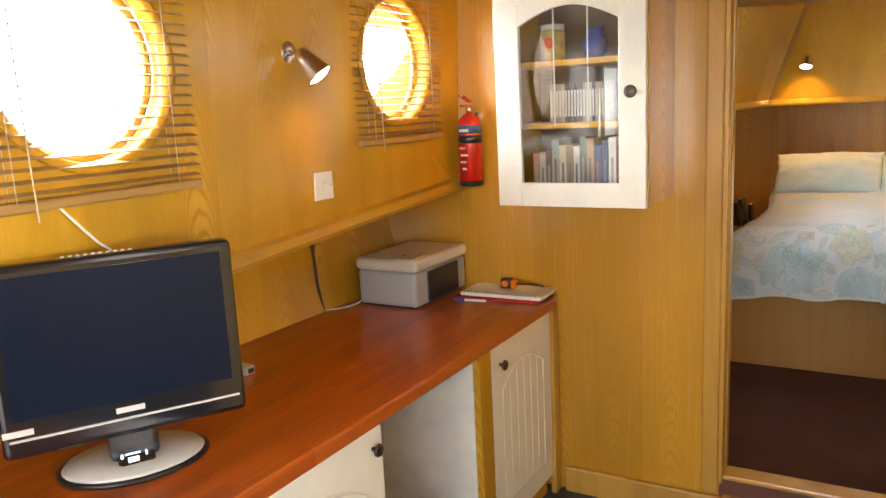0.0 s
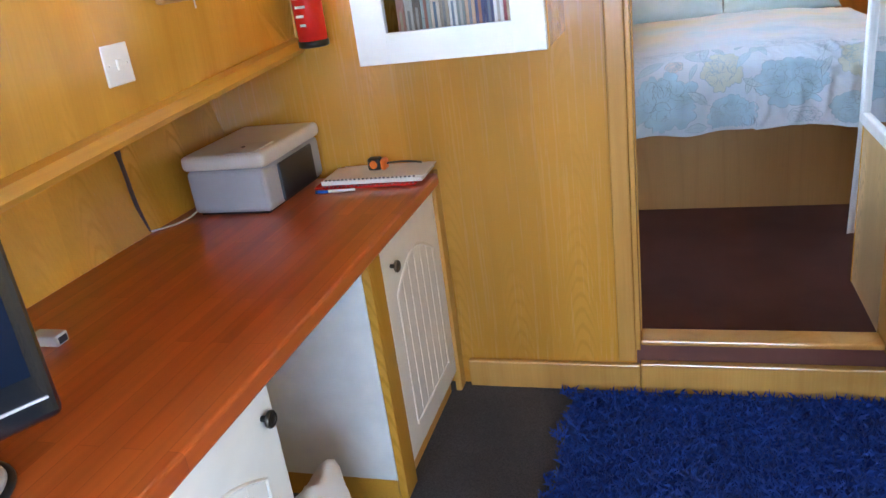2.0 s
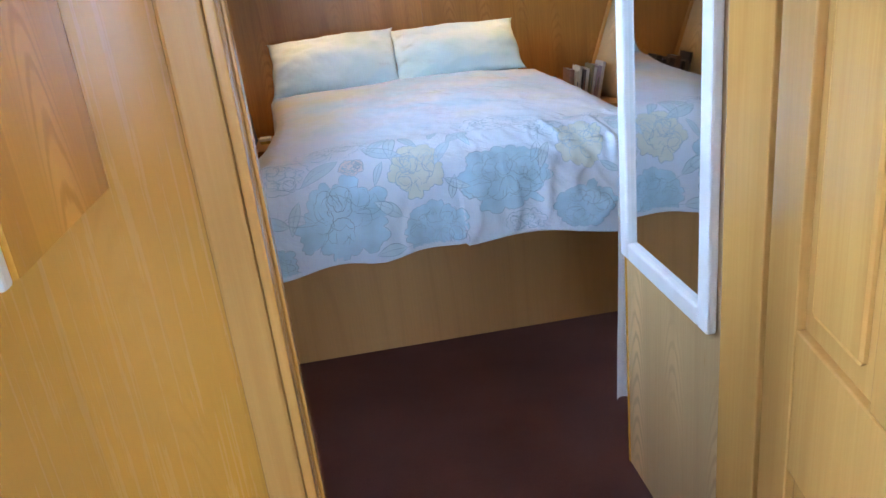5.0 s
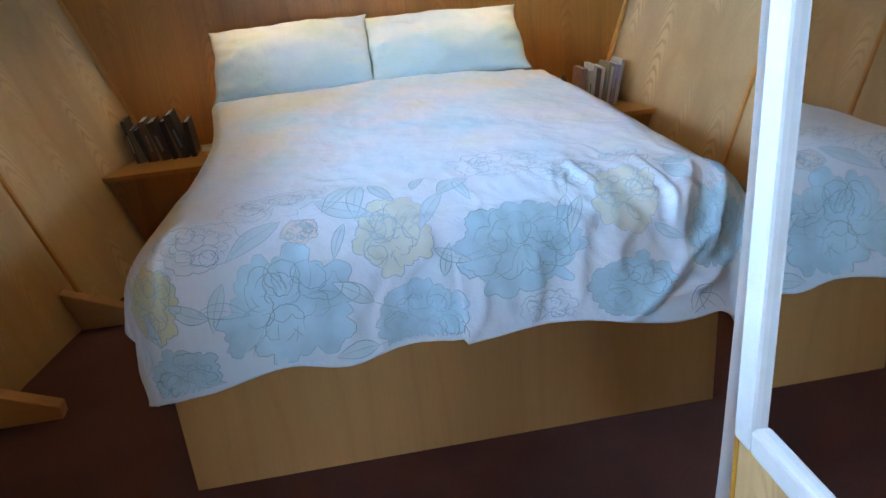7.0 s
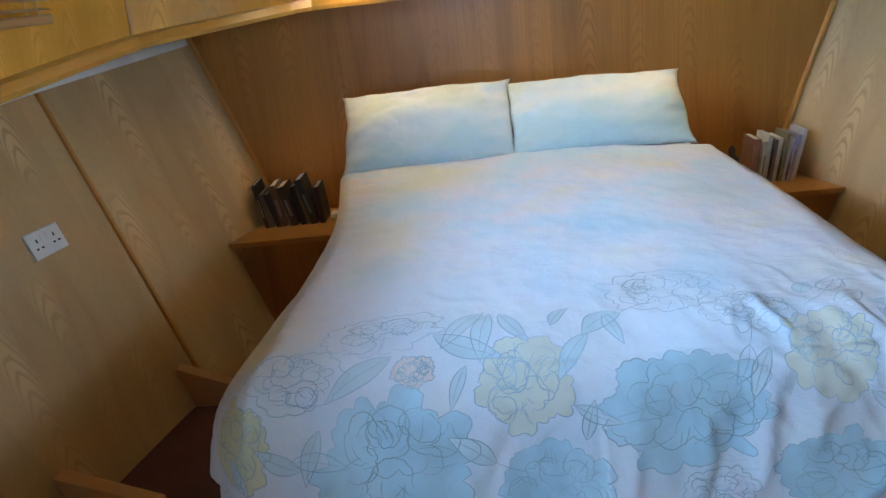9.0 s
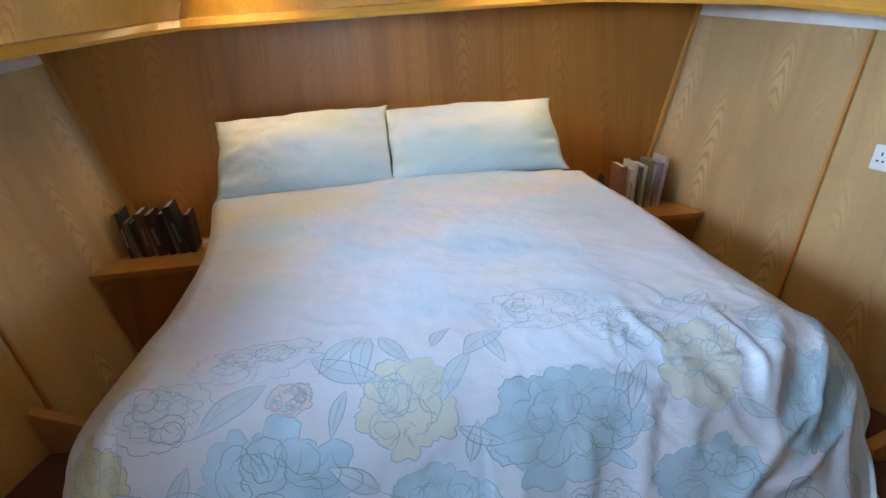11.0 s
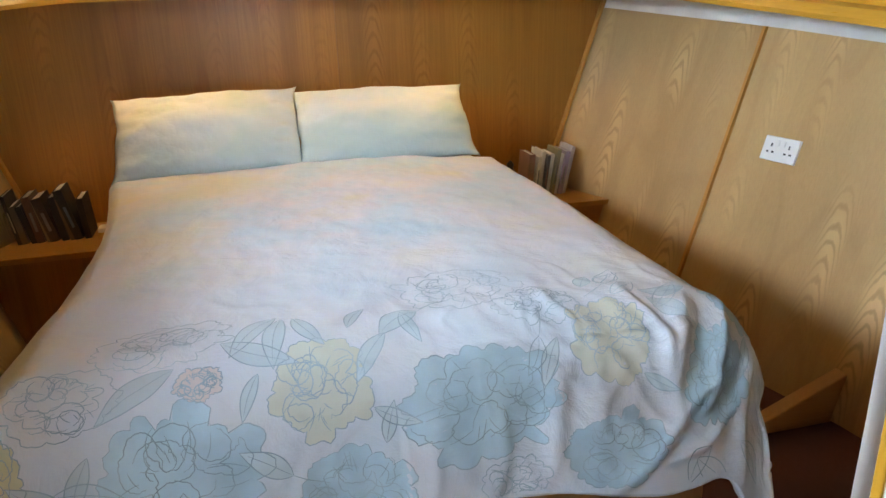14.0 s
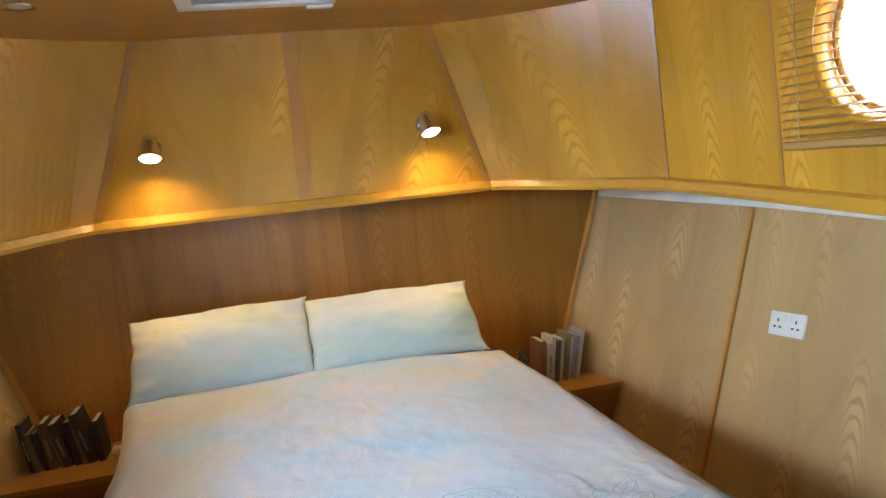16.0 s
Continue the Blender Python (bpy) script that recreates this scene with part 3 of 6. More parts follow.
# partition beside the open door, and the unseen after end of the saloon with an opening added for light
structure(part("wall_partition", box(0.66, 0.70, 0.5, BULK, 0, 2.1), PALE), "plain oak veneer partition", "wall")
for a in ((-1.7, -0.61, 0, 2.1), (1.46, 2.2, 0, 2.1), (-0.61, 1.46, 0, 0.8), (-0.61, 1.46, 1.9, 2.1)):
    structure(part("wall_aft", box(a[0], a[1], -1.95, -1.90, a[2], a[3]), OAK), "plain oak veneer end wall", "wall")

# bright sky seen through the portholes
SKY = glow("bright_overcast_sky", (0.86, 0.94, 1.0), 7.0)
structure(part("backdrop", box(-2.6, -2.58, -9.0, 9.0, 0.6, 4.6), SKY), "plain bright sky outside the portholes", "backdrop")
structure(part("backdrop", box(3.1, 3.12, -2.0, 9.0, 0.6, 4.6), SKY), "plain bright sky outside the porthole", "backdrop")

# ---- saloon: desk and cupboards ----
DESK = -0.812
worktop = thing("worktop", (-1.2, 1.0, 0.76), "red-brown laminated stave desk top with a rounded edge", "worktop")
part("top", box(-1.60, DESK, -0.7, 2.645, 0.757, 0.80, 0.009, seg=3), WORKTOP, worktop)
part("end_post", box(DESK - 0.034, DESK - 0.012, 2.630, 2.684, 0.0, 0.80, 0.003), PINE, worktop, "varnished pine end post")


def knob(parent, place, axis, r=0.017):
    """A ringed pewter knob that stands out along the axis."""
    prof = ((0.006, 0.0), (0.006, 0.012), (r, 0.016), (r * 1.02, 0.021), (r * 0.8, 0.025), (r * 0.74, 0.023), (r * 0.35, 0.026), (0.002, 0.027))
    m = Matrix.Translation(place) @ Vector(axis).to_track_quat("Z", "Y").to_matrix().to_4x4()
    return part("knob", lathe(prof, m, 20), PEWTER, parent, "round pewter knob", True)


def arch_outline(y0, y1, z0, z1, rise, n=14):
    pts = [(y0, z0), (y1, z0), (y1, z1 - rise)]
    for k in range(1, n):
        u = k / n
        pts.append((y1 + (y0 - y1) * u, z1 - rise + rise * math.sin(math.pi * u)))
    return pts + [(y0, z1 - rise)]


def moulding(x, pts, r, bm=None):
    """A raised bead round the outline, in the plane x."""
    loop = [(x, y, z) for y, z in pts] + [(x, *pts[0])]
    return tube(loop, r, 6, bm)


def cupboard(name, y0, y1, z0, door, knob_at, label, stile, z_plinth):
    cb = thing(name, (-1.2, (y0 + y1) / 2, 0), label, "cupboard", "desk cupboards")
    part("body", box(-1.50, DESK - 0.042, y0, y1, z0, 0.756), WHITE, cb)
    part("plinth", box(-1.48, DESK - 0.05, y0 + 0.01, y1 - 0.005, 0.0, z_plinth), OAK_Y, cb, "oak plinth board")
    for a, c in stile:
        part("stile", box(DESK - 0.041, DESK - 0.018, a, c, 0.02, 0.756, 0.002), OAK, cb, "varnished oak face stile")
    d0, d1 = door
    leaf = part("door", box(DESK - 0.041, DESK - 0.020, d0, d1, 0.085, 0.748, 0.004), CREAM, cb, "cream painted arched panel door")
    face = DESK - 0.0195
    pts = arch_outline(d0 + 0.075, d1 - 0.075, 0.165, 0.655, 0.07)
    part("moulding", moulding(face - 0.001, pts, 0.005), CREAM, leaf)
    bm = bmesh.new()
    n = 6
    for k in range(1, n):
        y = d0 + 0.075 + (d1 - d0 - 0.15) * k / n
        top = 0.585 + 0.07 * math.sin(math.pi * k / n)
        tube([(face - 0.001, y, 0.17), (face - 0.001, y, top)], 0.0020, 6, bm)
    part("reeding", bm, CREAM, leaf)
    knob(cb, (DESK - 0.02, *knob_at), (1, 0, 0))
    return cb


cupboard("desk_cupboard", 2.04, 2.628, 0.085, (2.128, 2.62), (2.188, 0.68), "cream arched-panel cupboard under the desk by the bulkhead", ((2.04, 2.123),), 0.084)
cupboard("desk_cupboard", 0.42, 1.512, 0.06, (1.0, 1.51), (1.468, 0.695), "cream arched-panel cupboard beside the open knee space", ((0.42, 0.99),), 0.058)
# crumpled white bag in the knee space
bag = bmesh.new()
bmesh.ops.create_icosphere(bag, subdivisions=4, radius=1.0)
for v in bag.verts:
    p = v.co.copy()
    k = 1 + 0.25 * noise.noise(p * 1.7 + Vector((3, 1, 7)))
    fold = 0.16 * abs(noise.noise(p * 2.6 + Vector((1, 4, 2)))) + 0.07 * abs(noise.noise(p * 6))
    ear = max(0.0, Vector((0.15, 0.72, 0.68)).normalized().dot(p)) ** 9 * 0.55 + max(0.0, Vector((0.1, -0.25, 0.96)).normalized().dot(p)) ** 10 * 0.22
    k += ear - fold
    v.co = Vector((-0.915 + 0.075 * p.x * k, 1.685 + 0.125 * p.y * k, max(0.003, 0.165 + 0.165 * p.z * k)))
tagged(part("cloth_bag", bag, WHITE_P, None, "", True), "crumpled white cloth bag on the carpet under the desk", "bag")

# ---- television ----
tv_m = Matrix.Translation((-1.15, 1.03, 0.80)) @ Matrix.Rotation(radians(59), 4, "Z")
tv = thing("television", (-1.15, 1.03, 0.80), "gloss black flat television on an oval silver stand, switched off", "television")


def tv_part(name, bm, mat, label="", parent=None, smooth=False):
    return part(name, turn(bm, tv_m), mat, parent or tv, label, smooth)


casing = tv_part("casing", box(-0.24, 0.24, -0.063, -0.015, 0.080, 0.470, 0.014, seg=3), GLOSS, "gloss black casing")
tv_part("back", box(-0.15, 0.17, -0.015, 0.02, 0.13, 0.40, 0.015), BLACK_P, "", casing)
tv_part("screen", box(-0.213, 0.213, -0.0645, -0.062, 0.160, 0.446), SCREEN, "dark unlit screen", casing)
tv_part("trim_strip", box(-0.225, 0.225, -0.0665, -0.062, 0.118, 0.1225, 0.001), SILVER, "thin silver strip", casing)
tv_part("badge", box(-0.028, 0.028, -0.0655, -0.0625, 0.134, 0.145), PALE_P, "pale maker's badge", casing)
for k in range(10):
    tv_part("vent_slot", box(-0.09 + k * 0.014, -0.083 + k * 0.014, -0.045, -0.039, 0.469, 0.4725), PALE_P, "", casing)
tv_part("sticker", box(-0.235, -0.18, -0.0655, -0.0625, 0.130, 0.142), PALE_P, "small pale label", casing)
tv_part("neck", box(-0.05, 0.05, -0.05, -0.01, 0.02, 0.11, 0.012), GLOSS, "gloss black neck")
oval = lathe(((0.0, 0.0), (0.98, 0.0), (1.0, 0.004), (0.99, 0.010), (0.95, 0.011)), None, 48)
turn(oval, Matrix.Diagonal((0.157, 0.122, 1.0, 1.0)))
tv_part("stand_foot", turn(oval, Matrix.Translation((0, -0.01, 0.0005))), BLACK_P, "black oval foot", None, True)
plate = lathe(((0.0, 0.0115), (0.93, 0.0115), (0.90, 0.017), (0.4, 0.021), (0.02, 0.022)), None, 48)
turn(plate, Matrix.Diagonal((0.157, 0.122, 1.0, 1.0)))
foot = tv_part("stand_plate", turn(plate, Matrix.Translation((0, -0.01, 0.0))), SILVER, "silver oval stand plate", None, True)
clock_m = Matrix.Translation((0, -0.05, 0.024)) @ Matrix.Rotation(radians(38), 4, "X")
clk = part("clock_pod", turn(turn(box(-0.038, 0.038, -0.036, 0.036, -0.012, 0.010, 0.010, seg=3), clock_m), tv_m), GLOSS, tv, "gloss black clock pod")
for x0, x1, z0, z1 in ((-0.022, -0.006, 0.004, 0.016), (-0.004, 0.008, 0.004, 0.016), (-0.018, 0.004, -0.014, -0.002), (-0.031, -0.026, -0.002, 0.010), (0.018, 0.022, -0.004, 0.008)):
    part("digit", turn(turn(box(x0, x1, z0, z1, 0.0095, 0.0107), clock_m), tv_m), DISPLAY, clk, "lit blue-white display digits")

# small silver plug-in box beside the television
plug = thing("adaptor_box", (-1.33, 1.54, 0.80), "small silver and black adaptor lying on the desk", "adaptor")
part("casing", box(-1.37, -1.30, 1.52, 1.555, 0.801, 0.826, 0.004), SILVER, plug)
part("socket", box(-1.302, -1.2985, 1.527, 1.549, 0.806, 0.820), BLACK_P, plug, "black socket opening")

# ---- printer, notebook, pen and tape ----
pr = thing("printer", (-1.34, 2.48, 0.80), "grey and white desktop printer on the desk by the bulkhead", "printer")
part("body", box(-1.475, -1.215, 2.295, 2.672, 0.806, 0.938, 0.016, seg=3), GREY_P, pr)
lid = part("lid", box(-1.480, -1.205, 2.288, 2.676, 0.939, 0.984, 0.016, seg=4), PALE_P, pr, "pale scanner lid")
part("control_panel", box(-1.33, -1.235, 2.300, 2.42, 0.9835, 0.987, 0.001), SILVER, lid, "grey control strip")
part("button", box(-1.31, -1.30, 2.36, 2.37, 0.986, 0.989, 0.001), BLACK_P, lid)
part("paper_door", box(-1.216, -1.207, 2.375, 2.60, 0.815, 0.930, 0.004), BLACK_P, pr, "dark smoked paper door")
part("foot_strip", box(-1.46, -1.23, 2.31, 2.66, 0.800, 0.807), BLACK_P, pr)
nb = thing("notebook", (-1.02, 2.6, 0.80), "spiral-bound notebooks with white pages over a red cover", "notebook")
nb_m = Matrix.Translation((-0.995, 2.61, 0.80)) @ Matrix.Rotation(radians(2.0), 4, "Z")
part("cover", turn(box(-0.185, 0.145, -0.098, 0.066, 0.001, 0.009, 0.001), nb_m), RED, nb, "red card cover")
part("paper_pad", turn(box(-0.165, 0.165, -0.085, 0.068, 0.010, 0.023, 0.001), nb_m), PAPER, nb, "white paper pad")
part("page", turn(box(-0.14, 0.172, -0.078, 0.071, 0.0235, 0.0255), nb_m), PAPER, nb)
for k in range(22):
    y = -0.088
    x = -0.148 + 0.0137 * k
    ringp = [(x, y + 0.013 * math.cos(a), 0.016 + 0.011 * math.sin(a)) for a in np.linspace(-2.6, 1.6, 9)]
    part("spiral_ring", turn(tube(ringp, 0.0026, 6), nb_m), BLACK_P, nb)
pen = thing("pen", (-1.1, 2.477, 0.80), "white and dark blue ballpoint pen beside the notebook", "pen")
part("barrel", rod((-1.115, 2.474, 0.806), (-1.03, 2.484, 0.806), 0.0048), WHITE_P, pen)
part("cap", rod((-1.155, 2.469, 0.806), (-1.114, 2.474, 0.806), 0.0056), BLUE_GLAZE, pen, "dark blue cap")
tm = thing("tape_measure", (-0.99, 2.62, 0.8255), "black and orange tape measure lying on the notebook", "tape measure")
part("case", box(-1.03, -0.985, 2.605, 2.640, 0.8258, 0.866, 0.009, seg=3), BLACK_P, tm)
part("grip", box(-0.986, -0.968, 2.603, 2.642, 0.8262, 0.862, 0.008, seg=3), ORANGE, tm, "orange grip")
part("disc", rod((-1.008, 2.6035, 0.846), (-1.008, 2.606, 0.846), 0.013), ORANGE, tm, "orange side disc")
strap = curve_points(((-0.968, 2.62, 0.846), (-0.93, 2.63, 0.846), (-0.89, 2.64, 0.842), (-0.862, 2.65, 0.835)), 5)
part("wrist_strap", tube(strap, 0.0034, 6), BLACK_P, tm, "black wrist strap")

# cables hanging under the ledge
for dy, r, lab in ((0.0, 0.006, "dark cable hanging down the wall behind the desk"),):
    cab = thing("cable", (-1.5, 2.1, 0.80), lab, "cable")
    main = curve_points(((-1.545, 2.165, 0.805), (-1.56, 2.16, 0.90), (-1.57, 2.16, 1.02), (-1.585, 2.155, 1.09), (-1.60, 2.145, 1.165)), 6)
    part("lead", tube(main, r), CABLE, cab)
    br = curve_points(((-1.57, 2.16, 1.02), (-1.58, 2.18, 1.08), (-1.60, 2.215, 1.165)), 6)
    part("branch", tube(br, r), CABLE, cab)
wire = thing("white_cable", (-1.24, 0.95, 1.2), "thin white cable running from the blind to the television", "cable")
part("lead", tube(curve_points(((-1.215, 0.98, 1.362), (-1.20, 1.0, 1.33), (-1.19, 1.04, 1.28), (-1.20, 1.08, 1.246), (-1.22, 1.11, 1.15)), 6), 0.003), WHITE_P, wire)
lead = thing("printer_lead", (-1.48, 2.27, 0.80), "thin pale lead behind the printer on the desk", "cable")
part("lead", tube(curve_points(((-1.55, 2.16, 0.804), (-1.50, 2.22, 0.804), (-1.48, 2.27, 0.806), (-1.47, 2.30, 0.815)), 5), 0.003), PALE_P, lead)

# ---- wall cabinet with glass door ----
X0, X1, Y0, Z0, Z1 = -0.897, -0.394, 2.36, 1.19, 1.90
wc = thing("wall_cabinet", (-0.645, 2.53, Z0), "white wall cabinet with an arched glass door full of books", "cabinet")
part("side", box(X0 + 0.012, X0 + 0.030, Y0 + 0.022, 2.688, Z0, Z1), OAK, wc, "oak veneer side")
part("side", box(X1 - 0.012, X1 + 0.004, Y0 + 0.022, 2.688, Z0, Z1), OAK, wc, "oak veneer side")
part("bottom", box(X0 + 0.031, X1 - 0.013, Y0 + 0.022, 2.688, Z0, Z0 + 0.018), WHITE, wc)
part("top", box(X0 + 0.031, X1 - 0.013, Y0 + 0.022, 2.688, Z1 - 0.018, Z1), WHITE, wc)
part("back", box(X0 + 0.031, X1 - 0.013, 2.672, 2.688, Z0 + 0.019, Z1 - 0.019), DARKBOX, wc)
for z in (1.447, 1.648):
    part("shelf", box(X0 + 0.031, X1 - 0.013, Y0 + 0.06, 2.670, z - 0.009, z + 0.009), OAK_X, wc, "oak shelf")
fr = bmesh.new()
box(X0, X0 + 0.088, Y0, Y0 + 0.020, Z0 - 0.004, Z1, 0.003, fr)
box(X1 - 0.086, X1, Y0, Y0 + 0.020, Z0 - 0.004, Z1, 0.004, fr)
box(X0 + 0.080, X1 - 0.080, Y0 + 0.0006, Y0 + 0.019, Z0 - 0.0035, 1.264, 0.0, fr)
arch = [[], []]
for k in range(21):
    u = k / 20
    x = X0 + 0.084 + (X1 - 0.082 - X0 - 0.084) * u
    arch[0].append((x, Y0 + 0.0006, 1.765 + 0.055 * math.sin(math.pi * u)))
    arch[1].append((x, Y0 + 0.0006, Z1 - 0.001))
slab(arch, lambda p: (0, 0.018, 0), fr)
leaf = part("door_frame", fr, CREAM, wc, "cream painted arched door frame")
pane = part("pane", box(X0 + 0.082, X1 - 0.08, Y0 + 0.008, Y0 + 0.0115, 1.255, 1.83), GLASS, leaf, "clear glass")
pane.visible_shadow = False
for u in (0.36, 0.70):
    x = X0 + 0.0885 + 0.33 * u
    part("glazing_line", box(x - 0.002, x + 0.002, Y0 + 0.0045, Y0 + 0.0075, 1.45, 1.815), PALE_P, leaf)
knob(wc, (-0.437, Y0, 1.545), (0, -1, 0), 0.019)


def book(place, size, colour, lean=0.0, axis="x", parent=None, label="", group="", bands=1):
    """A paperback standing on end with its spine towards -y (axis x) and pale page edges."""
    w, d, h = size
    m = Matrix.Translation(place) @ Matrix.Rotation(lean, 4, "Y")
    b = thing("book", place, label, "book", group)
    b.matrix_basis = m
    mt = book_material(colour)
    cover = bmesh.new()
    box(-w / 2, -w / 2 + 0.0015, 0, d, 0, h, 0, cover)
    box(w / 2 - 0.0015, w / 2, 0, d, 0, h, 0, cover)
    box(-w / 2 + 0.0015, w / 2 - 0.0015, 0, 0.002, 0, h, 0, cover)
    part("cover", turn(cover, m), mt, b)
    part("pages", turn(box(-w / 2 + 0.0018, w / 2 - 0.0018, 0.0022, d - 0.003, 0.003, h - 0.003), m), PAPER, b, "paper pages")
    for k in range(bands):
        z = h * (0.25 + 0.42 * k)
        part("spine_print", turn(box(-w * 0.16, w * 0.16, -0.0006, -0.0001, z, z + h * 0.42), m), book_material(PRINTS[int(sum(colour) * 97) % len(PRINTS)]), b)
    return b


BOOKS = {}
PRINTS = ((0.36, 0.33, 0.28), (0.30, 0.12, 0.08), (0.12, 0.16, 0.20), (0.42, 0.36, 0.22), (0.20, 0.18, 0.16))


def book_material(c):
    if c not in BOOKS:
        BOOKS[c] = painted("book_cover", c, 0.5, 0.08, 25)
    return BOOKS[c]


rnd = random.Random(4)
x = X0 + 0.10
cols = ((0.42, 0.20, 0.14), (0.50, 0.46, 0.38), (0.16, 0.12, 0.09), (0.34, 0.40, 0.36), (0.62, 0.52, 0.38), (0.30, 0.22, 0.15), (0.62, 0.59, 0.52), (0.14, 0.17, 0.16), (0.46, 0.30, 0.19), (0.03, 0.05, 0.14), (0.02, 0.04, 0.12), (0.70, 0.68, 0.64), (0.22, 0.03, 0.04), (0.40, 0.06, 0.05))
for k, c in enumerate(cols):
    w = 0.021 + 0.006 * rnd.random()
    if x + w > X1 - 0.065:
        break
    book((x + w / 2, 2.43, Z0 + 0.019), (w - 0.0008, 0.12, 0.165 + 0.035 * rnd.random() - (0.02 if k < 3 else 0)), c, 0, "x", None, "paperback book standing on the bottom cabinet shelf", "books in the wall cabinet")
    x += w
if x + 0.03 < X1 - 0.03:
    for c in ((0.72, 0.70, 0.66), (0.30, 0.04, 0.05)):
        if x + 0.022 < X1 - 0.02:
            book((x + 0.011, 2.43, Z0 + 0.019), (0.021, 0.12, 0.18), c, 0, "x", None, "paperback book standing on the bottom cabinet shelf", "books in the wall cabinet")
            x += 0.022


def disc_case(x, c):
    b = thing("disc_case", (x, 2.46, 1.457), "slim plastic disc case standing on the middle cabinet shelf", "disc case", "disc cases")
    part("case", box(x - 0.0048, x + 0.0048, 2.45, 2.575, 1.457, 1.582, 0.001), book_material(c), b)
    part("spine_print", box(x - 0.003, x + 0.003, 2.4492, 2.4499, 1.475, 1.56), PAPER, b)


for k in range(21):
    disc_case(-0.735 + k * 0.0104, ((0.04, 0.04, 0.05), (0.35, 0.32, 0.28), (0.12, 0.12, 0.14), (0.5, 0.48, 0.44))[rnd.randrange(4)])
jar = thing("storage_jar", (-0.745, 2.50, 1.658), "tall yellow patterned storage jar with a lid", "jar")
part("jar", lathe(((0.036, 0), (0.040, 0.004), (0.041, 0.09), (0.038, 0.10)), Matrix.Translation((-0.745, 2.50, 1.658)), 28), JAR_Y, jar, "", True)
part("lid", lathe(((0.039, 0.1005), (0.039, 0.118), (0.012, 0.122)), Matrix.Translation((-0.745, 2.50, 1.658)), 28), PALE_P, jar, "pale lid", True)
part("emblem", lathe(((0.0, 0.0), (0.018, 0.0), (0.016, 0.0015)), Matrix.Translation((-0.745, 2.4592, 1.715)) @ Matrix.Rotation(radians(90), 4, "X"), 20), RED, jar, "red oval emblem")
vase = thing("vase", (-0.60, 2.50, 1.658), "small dark blue glazed vase on the top shelf", "vase")
part("body", lathe(((0.024, 0), (0.038, 0.02), (0.042, 0.045), (0.033, 0.07), (0.026, 0.082), (0.033, 0.098), (0.028, 0.098), (0.02, 0.082)), Matrix.Translation((-0.60, 2.50, 1.658)), 28), BLUE_GLAZE, vase, "", True)

# ---- fire extinguisher ----
ex, ey = -1.145, 2.628
fe = thing("fire_extinguisher", (ex, ey, 1.222), "small red fire extinguisher hung on the bulkhead", "fire extinguisher")
T = Matrix.Translation((ex, ey, 1.222))
part("cylinder", lathe(((0.042, 0.018), (0.046, 0.022), (0.046, 0.235), (0.040, 0.255), (0.022, 0.272), (0.016, 0.276)), T), RED, fe, "", True)
part("base_ring", lathe(((0.040, 0.0), (0.047, 0.003), (0.047, 0.020), (0.043, 0.021)), T), BLACK_P, fe, "black base ring", True)
part("neck", lathe(((0.013, 0.276), (0.014, 0.300), (0.010, 0.303)), T, 16), CHROME, fe, "metal valve neck", True)
part("handle", box(ex - 0.012, ex + 0.012, ey - 0.052, ey + 0.016, 1.522, 1.530, 0.003), RED, fe, "red squeeze handle")
part("lever", turn(box(-0.010, 0.010, -0.065, 0.012, -0.004, 0.004, 0.002), Matrix.Translation((ex, ey, 1.545)) @ Matrix.Rotation(radians(-18), 4, "X")), RED, fe, "red lever")
part("strap", lathe(((0.0465, 0.165), (0.0485, 0.167), (0.0485, 0.192), (0.0465, 0.194)), T), BLACK_P, fe, "black bracket strap", True)
lab = part("label_panel", lathe(((0.0462, 0.20), (0.0472, 0.2005), (0.0472, 0.232), (0.0462, 0.2325)), T), BLUE_GLAZE, fe, "blue label band", True)
part("label_text", box(ex - 0.02, ex + 0.018, ey - 0.0485, ey - 0.044, 1.430, 1.440), PAPER, fe, "white lettering bar")
for k, (a, c) in enumerate(((-0.022, 0.0), (-0.018, 0.012), (-0.02, 0.004), (-0.012, 0.006))):
    part("label_text", box(ex + a, ex + c, ey - 0.0475, ey - 0.041, 1.365 - k * 0.026, 1.372 - k * 0.026), PAPER, fe, "white lettering bar")
part("bracket", box(ex - 0.018, ex + 0.018, ey + 0.040, BULK - 0.001, 1.30, 1.50), CHROME, fe)

# ---- switch, sockets, spotlights ----
sw = thing("light_switch", (-1.255, 1.865, 1.307), "white square light switch on the oak wall", "light switch")
part("plate", box(-1.2545, -1.2455, 1.818, 1.906, 1.264, 1.351, 0.003), WHITE_P, sw)
part("rocker", turn(box(-0.004, 0.004, -0.006, 0.006, -0.011, 0.011, 0.0015), Matrix.Translation((-1.245, 1.862, 1.307)) @ Matrix.Rotation(radians(6), 4, "Y")), WHITE_P, sw)
part("screw", rod((-1.2458, 1.832, 1.307), (-1.2448, 1.832, 1.307), 0.0025, None, 10), CHROME, sw)
part("screw", rod((-1.2458, 1.892, 1.307), (-1.2448, 1.892, 1.307), 0.0025, None, 10), CHROME, sw)


